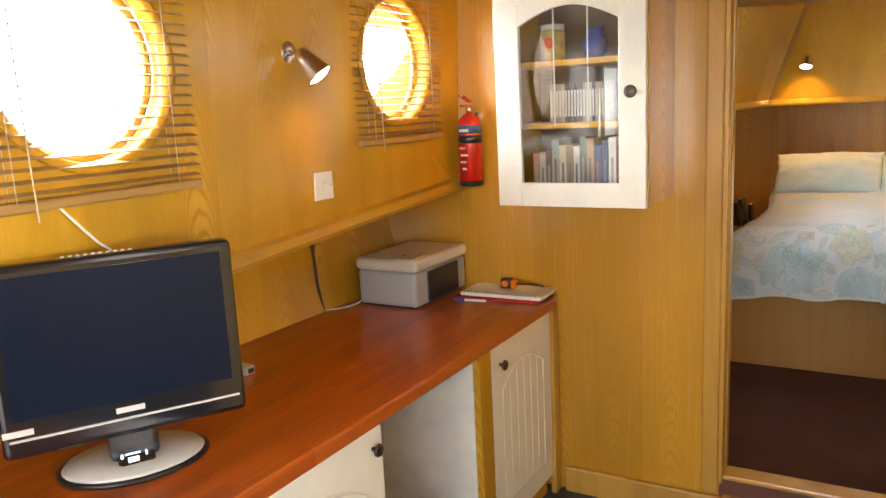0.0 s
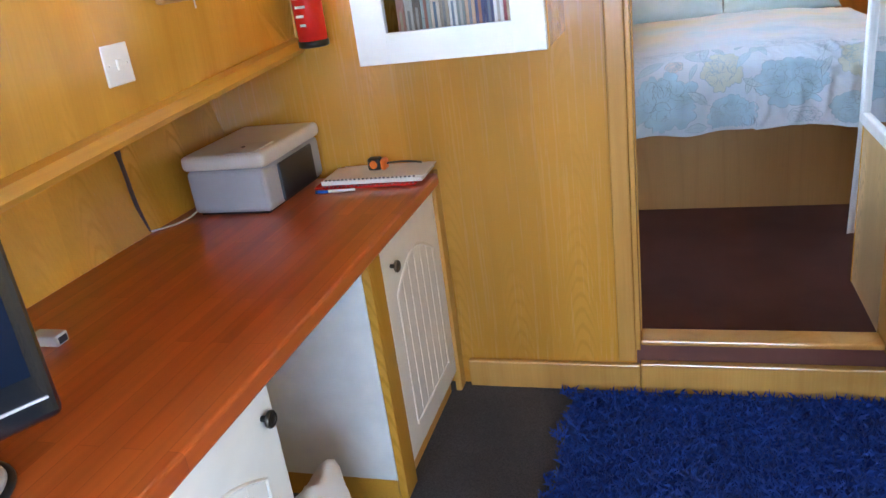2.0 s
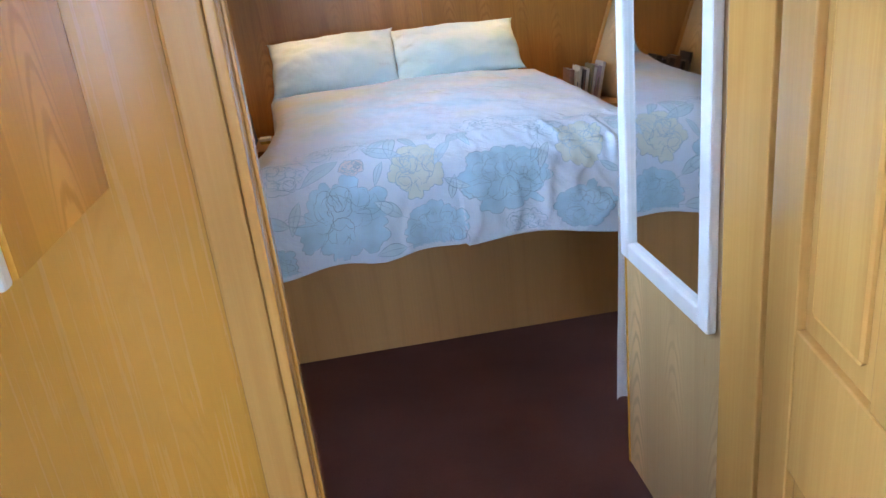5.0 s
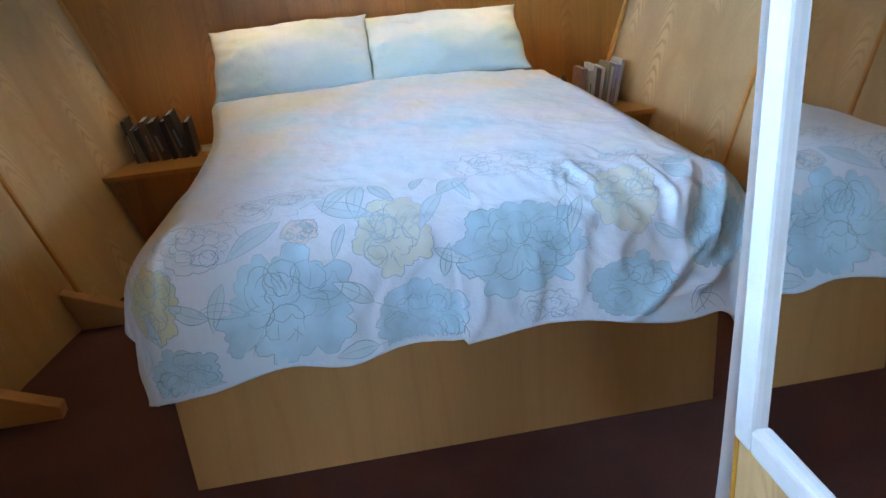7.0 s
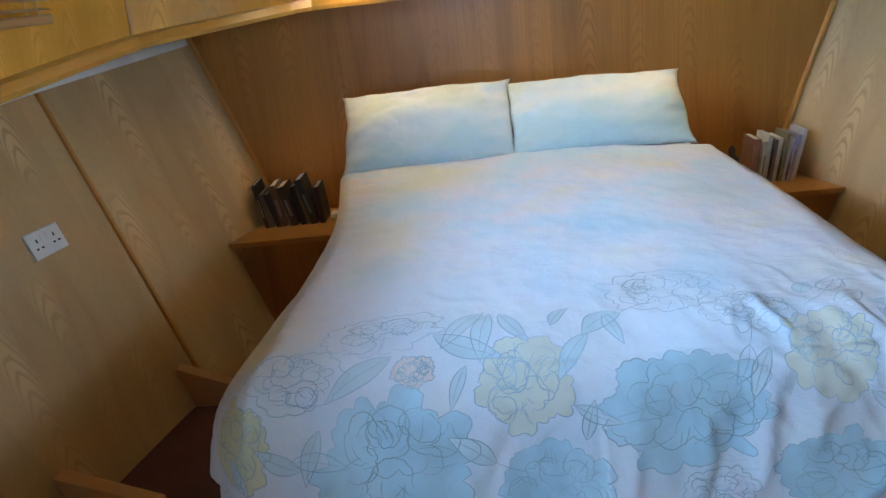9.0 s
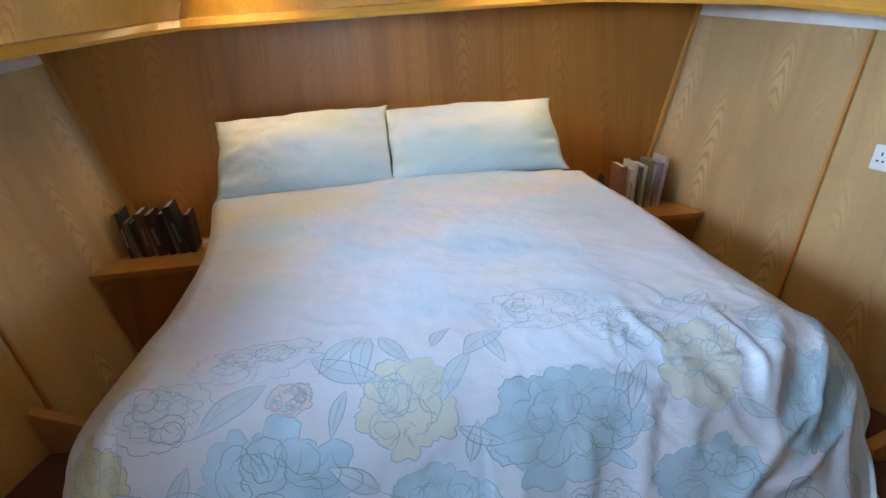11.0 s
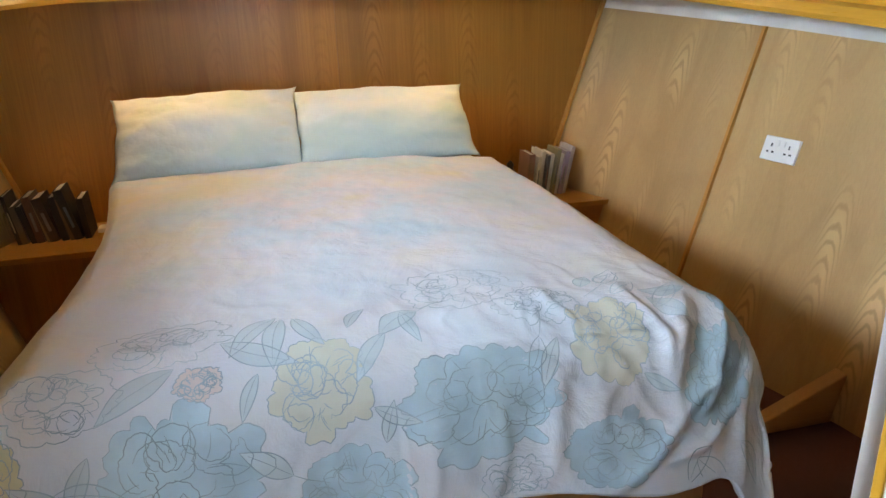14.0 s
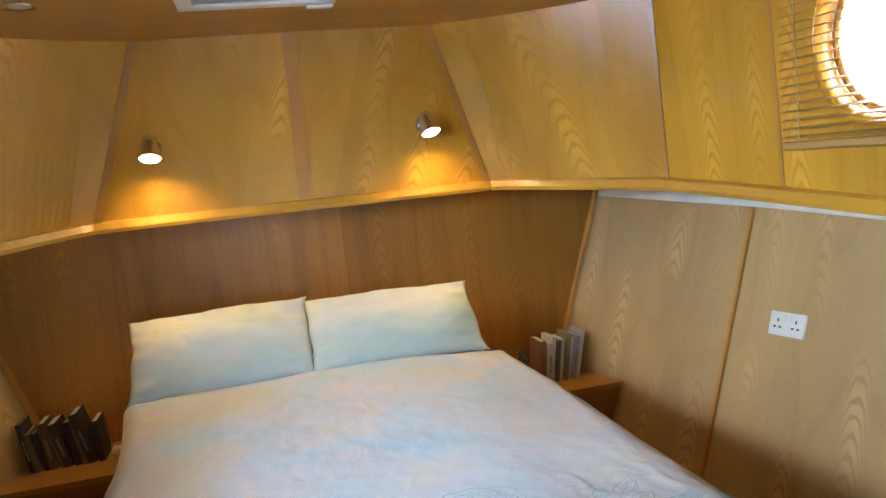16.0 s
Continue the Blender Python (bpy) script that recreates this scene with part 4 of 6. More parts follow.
def socket(side, y, z):
    s = thing("wall_socket", (hull_x(side, y, z), y, z), "white double wall socket on the flared oak hull panel", "socket", "hull sockets")
    up = Vector((hull_x(side, y, z + 0.1) - hull_x(side, y, z - 0.1), 0, 0.2)).normalized()
    fwd = Vector((hull_x(side, y + 0.1, z) - hull_x(side, y - 0.1, z), 0.2, 0)).normalized()
    nrm = up.cross(fwd).normalized()
    if nrm.x * side > 0:
        nrm = -nrm
    m = Matrix.Translation((hull_x(side, y, z), y, z)) @ Matrix((fwd, up, nrm)).transposed().to_4x4()
    part("plate", turn(box(-0.073, 0.073, -0.043, 0.043, -0.006, 0.009, 0.003), m), WHITE_P, s)
    for cx in (-0.037, 0.037):
        for px, py, w, h in ((0, 0.012, 0.003, 0.006), (-0.011, -0.012, 0.005, 0.003), (0.011, -0.012, 0.005, 0.003)):
            part("pin_hole", turn(box(cx + px - w, cx + px + w, py - h, py + h, 0.0085, 0.0096), m), BLACK_P, s)
    for cx in (-0.012, 0.012):
        part("rocker", turn(box(cx - 0.006, cx + 0.006, 0.012, 0.030, 0.008, 0.0125, 0.001), m), WHITE_P, s)


socket(1, 5.11, 0.868)
socket(-1, 5.06, 0.845)


def spotlight(base, normal, aim, label, watts, reach=0.0):
    """A small metal wall spotlight: round base, short arm, tapered head with a lit face."""
    base, normal, aim = Vector(base), Vector(normal).normalized(), Vector(aim).normalized()
    s = thing("wall_spotlight", base, label, "wall lamp", "wall spotlights")
    q = normal.to_track_quat("Z", "Y").to_matrix().to_4x4()
    part("base", lathe(((0.036, -0.004), (0.037, 0.012), (0.030, 0.020), (0.008, 0.022)), Matrix.Translation(base) @ q, 24), CHROME, s, "brushed metal base", True)
    elbow = base + normal * 0.055 + aim * reach
    part("arm", rod(base + normal * 0.018, elbow, 0.007), CHROME, s)
    a = aim.to_track_quat("Z", "Y").to_matrix().to_4x4()
    prof = ((0.014, -0.034), (0.024, -0.026), (0.028, 0.0), (0.040, 0.055), (0.042, 0.060), (0.039, 0.060), (0.036, 0.052))
    head = part("head", lathe(prof, Matrix.Translation(elbow) @ a, 24), CHROME, s, "tapered metal lamp head", True)
    part("bulb", lathe(((0.0, 0.0), (0.034, 0.0), (0.036, 0.004), (0.026, 0.009), (0.004, 0.012)), Matrix.Translation(elbow + aim * 0.0535) @ a, 20), BULB, head, "lit warm bulb", True)
    spot_light("spot_glow", elbow + aim * 0.076, elbow + aim * 0.076 + Vector((0.02, 0.0, -1.0)), watts)


spotlight((-1.252, 1.736, 1.70), (1, 0, -0.04), (0.55, 0.25, -0.72), "brushed metal wall spotlight lit between the portholes", 2.5, 0.030)
spotlight((0.772, 5.858, 1.715), (0, -1, 0.25), (0.14, -0.50, -1), "brushed metal wall spotlight lit over the bed", 18)
spotlight((-0.266, 5.858, 1.712), (0, -1, 0.25), (-0.03, -0.50, -1), "brushed metal wall spotlight lit over the bed", 18)


# ---- portholes and blinds ----
def porthole(name, side, cy, cz, r):
    x = side_x(side, cy, cz)
    s = structure(thing(name, (x, cy, cz), "", "window"), "round porthole with a metal rim and clear pane", "window")
    m = Matrix.Translation((x, cy, cz)) @ Matrix.Rotation(radians(90 * -side), 4, "Y")
    def ring_part(nm, prof, mat, label=""):
        bm = bmesh.new()
        n = 56
        rings = [[bm.verts.new((rr * math.cos(2 * math.pi * k / n), rr * math.sin(2 * math.pi * k / n), z)) for k in range(n)] for rr, z in prof]
        for p, q in zip(rings, rings[1:] + rings[:1]):
            for k in range(n):
                bm.faces.new((p[k], p[(k + 1) % n], q[(k + 1) % n], q[k]))
        part(nm, turn(bm, m), mat, s, label, True)
    ring_part("window_frame", ((r - 0.004, -0.075), (r - 0.004, 0.006), (r + 0.004, 0.010), (r + 0.018, 0.008), (r + 0.020, 0.001), (r - 0.001, -0.001), (r - 0.001, -0.075)), OAK, "oak porthole lining")
    ring_part("rim", ((r - 0.022, -0.060), (r - 0.022, -0.048), (r - 0.005, -0.046), (r - 0.005, -0.062)), BRASS, "metal porthole rim")
    p = part("pane", turn(rod((0, 0, -0.057), (0, 0, -0.052), r - 0.0215, None, 48), m), GLASS, s, "clear glass")
    p.visible_shadow = False


for k, (side, y0, y1, z0, z1) in enumerate(WINDOWS):
    wx = side_x(side, (y0 + y1) / 2, 1.5)
    w = structure(thing(f"window_{k + 6}", (wx, (y0 + y1) / 2, z0), "", "window"), "out-of-view oblong side window with a white frame and clear pane", "window")
    face = sorted((wx - side * 0.012, wx - side * 0.028))
    for a in ((y0 - 0.03, y0 + 0.012, z0 - 0.03, z1 + 0.03), (y1 - 0.012, y1 + 0.03, z0 - 0.03, z1 + 0.03), (y0 + 0.0125, y1 - 0.0125, z0 - 0.03, z0 + 0.012), (y0 + 0.0125, y1 - 0.0125, z1 - 0.012, z1 + 0.03)):
        part("window_frame", box(*face, *a, 0.003), WHITE, w, "white window frame")
    glazing = sorted((wx - side * 0.004, wx - side * 0.009))
    side_pane = part("pane", box(*glazing, y0 + 0.001, y1 - 0.001, z0 + 0.001, z1 - 0.001), GLASS, w, "clear glass")
    side_pane.visible_shadow = False
PORTS = ((-1, 2.285, 1.69, 0.205, 2.03, 2.54, 1.412), (-1, 1.09, 1.655, 0.215, 0.82, 1.355, 1.36), (-1, 3.43, 1.735, 0.205, 3.17, 3.69, 1.45), (1, 4.38, 1.765, 0.21, 4.13, 4.705, 1.49), (-1, 4.58, 1.775, 0.205, 4.33, 4.86, 1.487))
for k, p in enumerate(PORTS):
    porthole(f"window_{k + 1}", *p[:4])


def blind(side, y0, y1, zb, label):
    """Wooden slatted blind with its slats tilted open, hung in front of a porthole."""
    x = side_x(side, (y0 + y1) / 2, zb) - side * 0.024
    zt = 2.02
    b = thing("slatted_blind", (x, (y0 + y1) / 2, zb), label, "blind", "porthole blinds")
    part("headrail", box(x - 0.016, x + 0.016, y0, y1, zt, zt + 0.035, 0.004), SLATWOOD, b)
    part("bottom_rail", box(x - 0.013, x + 0.013, y0 - 0.004, y1 + 0.004, zb, zb + 0.024, 0.007, seg=3), SLATWOOD, b)
    n = int((zt - zb - 0.03) / 0.0235)
    me = None
    for k in range(n):
        z = zb + 0.036 + k * 0.0235
        if me is None:
            t = box(-0.0125, 0.0125, y0 - (y0 + y1) / 2, y1 - (y0 + y1) / 2, -0.0012, 0.0012, 0.0008, seg=1)
            first = part("slat", t, SLATWOOD, b)
            me = first.data
            o = first
        else:
            o = new("slat", me)
            o.parent = b
            o.matrix_parent_inverse = root_inverse(b)
        o.matrix_basis = Matrix.Translation((x, (y0 + y1) / 2 + 0.002 * math.sin(k * 2.3), z)) @ Matrix.Rotation(radians(-side * 15), 4, "Y")
    for y in (y0 + 0.07, y1 - 0.07):
        for dx in (-0.0135, 0.0135):
            part("ladder_cord", rod((x + dx, y, zb + 0.02), (x + dx, y, zt + 0.005), 0.0012, None, 6), CORD, b, "pale ladder cord")
    part("pull_cord", tube(curve_points(((x - side * 0.018, y0 + 0.10, zt), (x - side * 0.02, y0 + 0.102, zb + 0.2), (x - side * 0.02, y0 + 0.105, zb - 0.02)), 5), 0.0018, 6), CORD, b, "pale pull cord")


for k, p in enumerate(PORTS):
    blind(p[0], p[4], p[5], p[6], "varnished wooden slatted blind with open slats over a porthole")

# ---- blue shag rug ----
rug = thing("shag_rug", (0.05, 2.2, 0), "deep blue shaggy rug on the charcoal carpet", "rug")
RX0, RX1, RY0, RY1 = -0.45, 0.62, 0.75, 2.645
part("backing", box(RX0 + 0.02, RX1 - 0.02, RY0 + 0.02, RY1 - 0.02, 0.002, 0.014), SHAG, rug)
rr = np.random.RandomState(8)
N = 30000
px, py = rr.uniform(RX0, RX1, N), rr.uniform(RY0, RY1, N)
px += np.where(px < RX0 + 0.05, 0.02 * np.sin(py * 23) + 0.012 * np.sin(py * 57), 0)
verts, faces = [], []
for i in range(N):
    a, lean, h, w = rr.uniform(0, 6.28), rr.uniform(0.2, 1.1), rr.uniform(0.018, 0.034), rr.uniform(0.002, 0.0042)
    dx, dy = math.cos(a), math.sin(a)
    tx, ty = px[i] + dx * h * math.sin(lean), py[i] + dy * h * math.sin(lean)
    k = len(verts)
    verts += [(px[i] - dy * w, py[i] + dx * w, 0.012), (px[i] + dy * w, py[i] - dx * w, 0.012), (px[i] + dx * w * 1.5, py[i] + dy * w * 1.5, 0.012 + h * 0.45), (tx, min(ty, 2.655), max(0.004, 0.012 + h * math.cos(lean)))]
    faces += [(k, k + 1, k + 3), (k + 1, k + 2, k + 3), (k + 2, k, k + 3)]
me = bpy.data.meshes.new("pile")
me.from_pydata(verts, [], faces)
me.materials.append(SHAG)
pile = new("pile", me)
pile.parent, pile.matrix_parent_inverse = rug, root_inverse(rug)
tagged(pile, "long blue shaggy pile", "", "", "stuff")

# ---- open door to the cabin ----
DW, DT, DZ0, DZ1 = 0.70, 0.038, 0.20, 1.925
hinge = Vector((DOOR_R - 0.004, BULK - 0.045, 0))
free = Vector((0.370, 1.957, 0))
ang = math.atan2(free.y - hinge.y, free.x - hinge.x)
dm = Matrix.Translation(hinge) @ Matrix.Rotation(ang, 4, "Z")
# in the door's own frame x runs from hinge to latch, y is its thickness; -y faces the saloon's left
door = thing("door_1", hinge, "", "door")
structure(door, "varnished pine panelled cabin door standing open", "door")


def dpart(name, bm, mat, parent=None, label="", smooth=False):
    return part(name, turn(bm, dm), mat, parent or door, label, smooth)


S = 0.105
dpart("stile", box(0, S, 0, DT, DZ0, DZ1, 0.003), PINE)
dpart("stile", box(DW - S, DW, 0, DT, DZ0, DZ1, 0.003), PINE)
for a, c in ((DZ0, 0.36), (0.67, 0.90), (DZ1 - 0.10, DZ1)):
    dpart("rail", box(S + 0.0005, DW - S - 0.0005, 0.001, DT - 0.001, a, c, 0.003), PINE)
for a, c in ((0.361, 0.669), (0.901, DZ1 - 0.101)):
    dpart("mullion", box(DW / 2 - 0.045, DW / 2 + 0.045, 0.001, DT - 0.001, a, c, 0.003), PINE)
    for x0, x1 in ((S, DW / 2 - 0.0455), (DW / 2 + 0.0455, DW - S)):
        pn = dpart("panel", box(x0 + 0.001, x1 - 0.001, DT / 2 - 0.006, DT / 2 + 0.006, a, c), PINE)
        for yy, d in ((DT / 2 - 0.014, 0.009), (DT / 2 + 0.005, 0.009)):
            dpart("raised_field", box(x0 + 0.032, x1 - 0.032, yy, yy + d, a + 0.035, c - 0.035, 0.007, seg=1), PINE, pn)
HX = DW - 0.052
for sgn, y0 in ((-1, 0.0), (1, DT)):
    pl = box(HX - 0.023, HX + 0.023, min(y0, y0 + sgn * 0.008), max(y0, y0 + sgn * 0.008), 0.936, 1.072, 0.004, seg=2)
    plate = dpart("handle_plate", pl, CHROME, None, "satin chrome handle plate")
    for zz in (0.936, 1.072):
        dpart("plate_end", rod((HX, y0, zz), (HX, y0 + sgn * 0.008, zz), 0.0225, None, 24), CHROME, plate)
    yl = y0 + sgn * 0.045
    dpart("spindle", rod((HX, y0 + sgn * 0.006, 1.033), (HX, yl, 1.033), 0.009), CHROME, plate)
    lever = curve_points(((HX, yl, 1.033), (HX - 0.03, yl, 1.036), (HX - 0.06, yl, 1.029), (HX - 0.085, yl, 1.036), (HX - 0.11, yl, 1.046)), 5)
    dpart("lever", tube(lever, 0.0085, 10), CHROME, plate, "curved chrome lever handle", True)
    dpart("keyhole", rod((HX, y0 + sgn * 0.0082, 0.966), (HX, y0 + sgn * 0.0088, 0.966), 0.005, None, 12), BLACK_P, plate)
dpart("latch_plate", box(DW - 0.0005, DW + 0.002, 0.008, DT - 0.008, 0.985, 1.075, 0.001), BRASS, None, "brass latch plate")
dpart("latch_bolt", box(DW + 0.001, DW + 0.010, 0.013, DT - 0.013, 1.02, 1.04, 0.003), CHROME)
for z in (1.000, 1.062):
    dpart("screw", rod((DW + 0.0015, DT / 2, z), (DW + 0.003, DT / 2, z), 0.004, None, 10), BRASS)
for z in (0.903, 0.832):
    dpart("mortice", box(DW - 0.0008, DW + 0.0006, 0.011, DT - 0.011, z - 0.035, z + 0.02), RED_SHADED_OAK, None, "old filled mortice")

# ---- cabin: bed ----
BX0, BX1, BY0, BY1 = -0.47, 0.98, 4.173, 6.14
bed = thing("bed", (0.255, 5.15, FLOOR2), "oak veneer box bed base with a thick mattress", "bed")
part("front_panel", box(BX0, BX1, BY0, BY0 + 0.018, FLOOR2, 0.60), BED_OAK, bed, "oak veneer foot panel")
part("side_panel", box(BX0, BX0 + 0.018, BY0 + 0.0185, BY1, FLOOR2, 0.60), BED_OAK, bed)
part("side_panel", box(BX1 - 0.018, BX1, BY0 + 0.0185, BY1, FLOOR2, 0.60), BED_OAK, bed)
part("deck", box(BX0 + 0.019, BX1 - 0.019, BY0 + 0.019, BY1, 0.58, 0.60), PALE, bed)
part("mattress", box(BX0 + 0.07, BX1 - 0.07, BY0 + 0.02, BY1 - 0.02, 0.601, 0.805, 0.05, seg=4), WHITE, bed, "white mattress")

QC = 0.25  # middle of the quilt
QT = 0.842  # its top


# creases in the cotton: start and end (across, along), half-width, height
CREASES = ((0.24, 1.38, 0.27, 1.47, 0.010, 0.010), (0.33, 1.37, 0.348, 1.49, 0.011, 0.014), (0.29, 1.41, 0.30, 1.47, 0.008, 0.008), (0.50, 1.38, 0.52, 1.56, 0.013, 0.016),
           (0.59, 1.44, 0.53, 1.64, 0.026, 0.026), (0.64, 1.60, 0.40, 1.77, 0.016, 0.018), (0.68, 1.67, 0.50, 1.75, 0.010, 0.012), (0.66, 1.56, 0.58, 1.66, 0.012, 0.013),
           (0.33, 1.54, 0.25, 1.76, 0.024, 0.015), (0.42, 1.55, 0.38, 1.66, 0.018, 0.010), (0.20, 1.60, 0.15, 1.79, 0.022, 0.013), (0.06, 1.66, 0.00, 1.80, 0.018, 0.014),
           (-0.18, 1.62, -0.22, 1.80, 0.020, -0.016), (-0.25, 1.66, -0.30, 1.80, 0.026, 0.010), (-0.50, 1.62, -0.47, 1.80, 0.030, 0.010), (0.12, 1.38, 0.11, 1.45, 0.009, 0.007),
           (0.05, 1.42, 0.07, 1.52, 0.012, 0.006), (-0.06, 1.55, -0.12, 1.66, 0.016, 0.007), (-0.33, 1.20, -0.20, 1.28, 0.016, 0.004), (0.40, 1.18, 0.45, 1.30, 0.014, 0.006),
           (0.70, 1.40, 0.66, 1.55, 0.018, 0.014), (0.76, 1.55, 0.68, 1.80, 0.022, 0.018), (-0.62, 1.40, -0.70, 1.62, 0.025, 0.010), (0.58, 1.20, 0.62, 1.36, 0.014, 0.008))


def creases(s, t):
    h = 0.0
    for s0, t0, s1, t1, w, high in CREASES:
        du, dv = s1 - s0, t1 - t0
        ln = du * du + dv * dv
        f = ((s - s0) * du + (t - t0) * dv) / ln
        if -0.2 < f < 1.2:
            bow = 0.012 * math.sin(f * 5 + s0 * 40)
            d = ((s - s0) * dv - (t - t0) * du) / math.sqrt(ln) + bow
            if abs(d) < 3.2 * w:
                end = max(0.0, 1 - ((f - 0.5) / 0.7) ** 2)
                # steep on one side, easy on the other
                ww = w * (0.65 if d > 0 else 1.35)
                h += 0.62 * high * end * math.exp(-(d / ww) ** 2)
    return h


def drape(s, t):
    """A place on the quilt. s: metres across from its middle; t: metres from the head end along its length, down over the foot."""
    length = 1.36
    k0 = min(1.0, max(0.0, t / length))
    waist = 0.06 * math.sin(math.pi * k0) if s < 0 else 0.0
    k0 = k0 ** 3 if s < 0 else k0
    half, r = 0.645 - (0.062 if s < 0 else 0.058) * k0 - waist, 0.05 + 0.12 * k0
    def fold(d):
        # distance past the edge -> how far out and how far down
        if d <= 0:
            return 0.0, 0.0
        arc = r * 1.30
        if d < arc:
            a = d / r
            return r * math.sin(a), r * (1 - math.cos(a))
        a = arc / r
        over = d - arc
        return r * math.sin(a) + over * (0.02 + (0.14 if s < 0 else 0.27) * k0), r * (1 - math.cos(a)) + over * 0.98
    ox, dx = fold(abs(s) - half)
    oy, dy = fold(t - length)
    drop = (dx ** 3 + dy ** 3) ** (1 / 3)
    x = QC + math.copysign(min(abs(s), half) + ox, s)
    y = 5.56 - min(t, length) - oy
    # corner swings out as a cone
    if dx > 0 and dy > 0:
        k = min(dx, dy) / 0.4
        x -= math.copysign(0.06 * k, s)
        y += 0.05 * k
    z = QT + 0.022 * math.cos(min(1, abs(s) / half) * 1.57) - drop
    # wrinkles: broad rolls, sharper pulls towards the foot on one side
    p = Vector((s * 2.1, t * 1.6, 0.3))
    n1 = noise.noise(p) * 0.020 + noise.noise(p * 2.7) * 0.009
    n2 = creases(s, t)
    rum = min(1.0, max(0.0, (t - 0.9) / 0.5)) * min(1.0, 0.35 + max(0.0, s + 0.35))
    q1 = noise.noise(Vector((s * 6 + 0.8 * n1 * 50, t * 5, 2)))
    q2 = noise.noise(Vector((s * 13 - t * 4, t * 9 + q1, 4)))
    fine = rum * (0.010 * (0.28 - abs(q1)) + 0.006 * (0.25 - abs(q2))) + 0.003 * noise.noise(Vector((s * 11, t * 9, 2))) + 0.0015 * noise.noise(Vector((s * 26, t * 18, 4)))
    hang = 0.0
    if dy > 0.05:
        hang = 0.013 * min(1, (dy - 0.05) / 0.2) * (math.sin(s * 17 + 1.4 * math.sin(s * 5 + 1)) + 0.7 * noise.noise(Vector((s * 7, t * 2, 9))))
    if dx > 0.05:
        x += math.copysign(0.018 * min(1, (dx - 0.05) / 0.2) * math.sin(t * 13 + 2 * math.sin(t * 4)), s)
    z += (n1 + n2 + fine) * (1 if drop < 0.10 else 0.4)
    y -= hang + (n1 * 0.5 + n2 + fine) * (1 if dy > 0.05 else 0)
    return (x, max(y, 3.9), z)


def hem(s):
    """How far the quilt hangs at the foot, by its place across."""
    return 1.79 + 0.05 * max(0, -s - 0.25) + 0.15 * min(1.0, max(0.0, (s - 0.60) / 0.14)) ** 2 - 0.007 * math.sin(s * 9.5) + 0.016 * noise.noise(Vector((s * 5, 3, 1)))


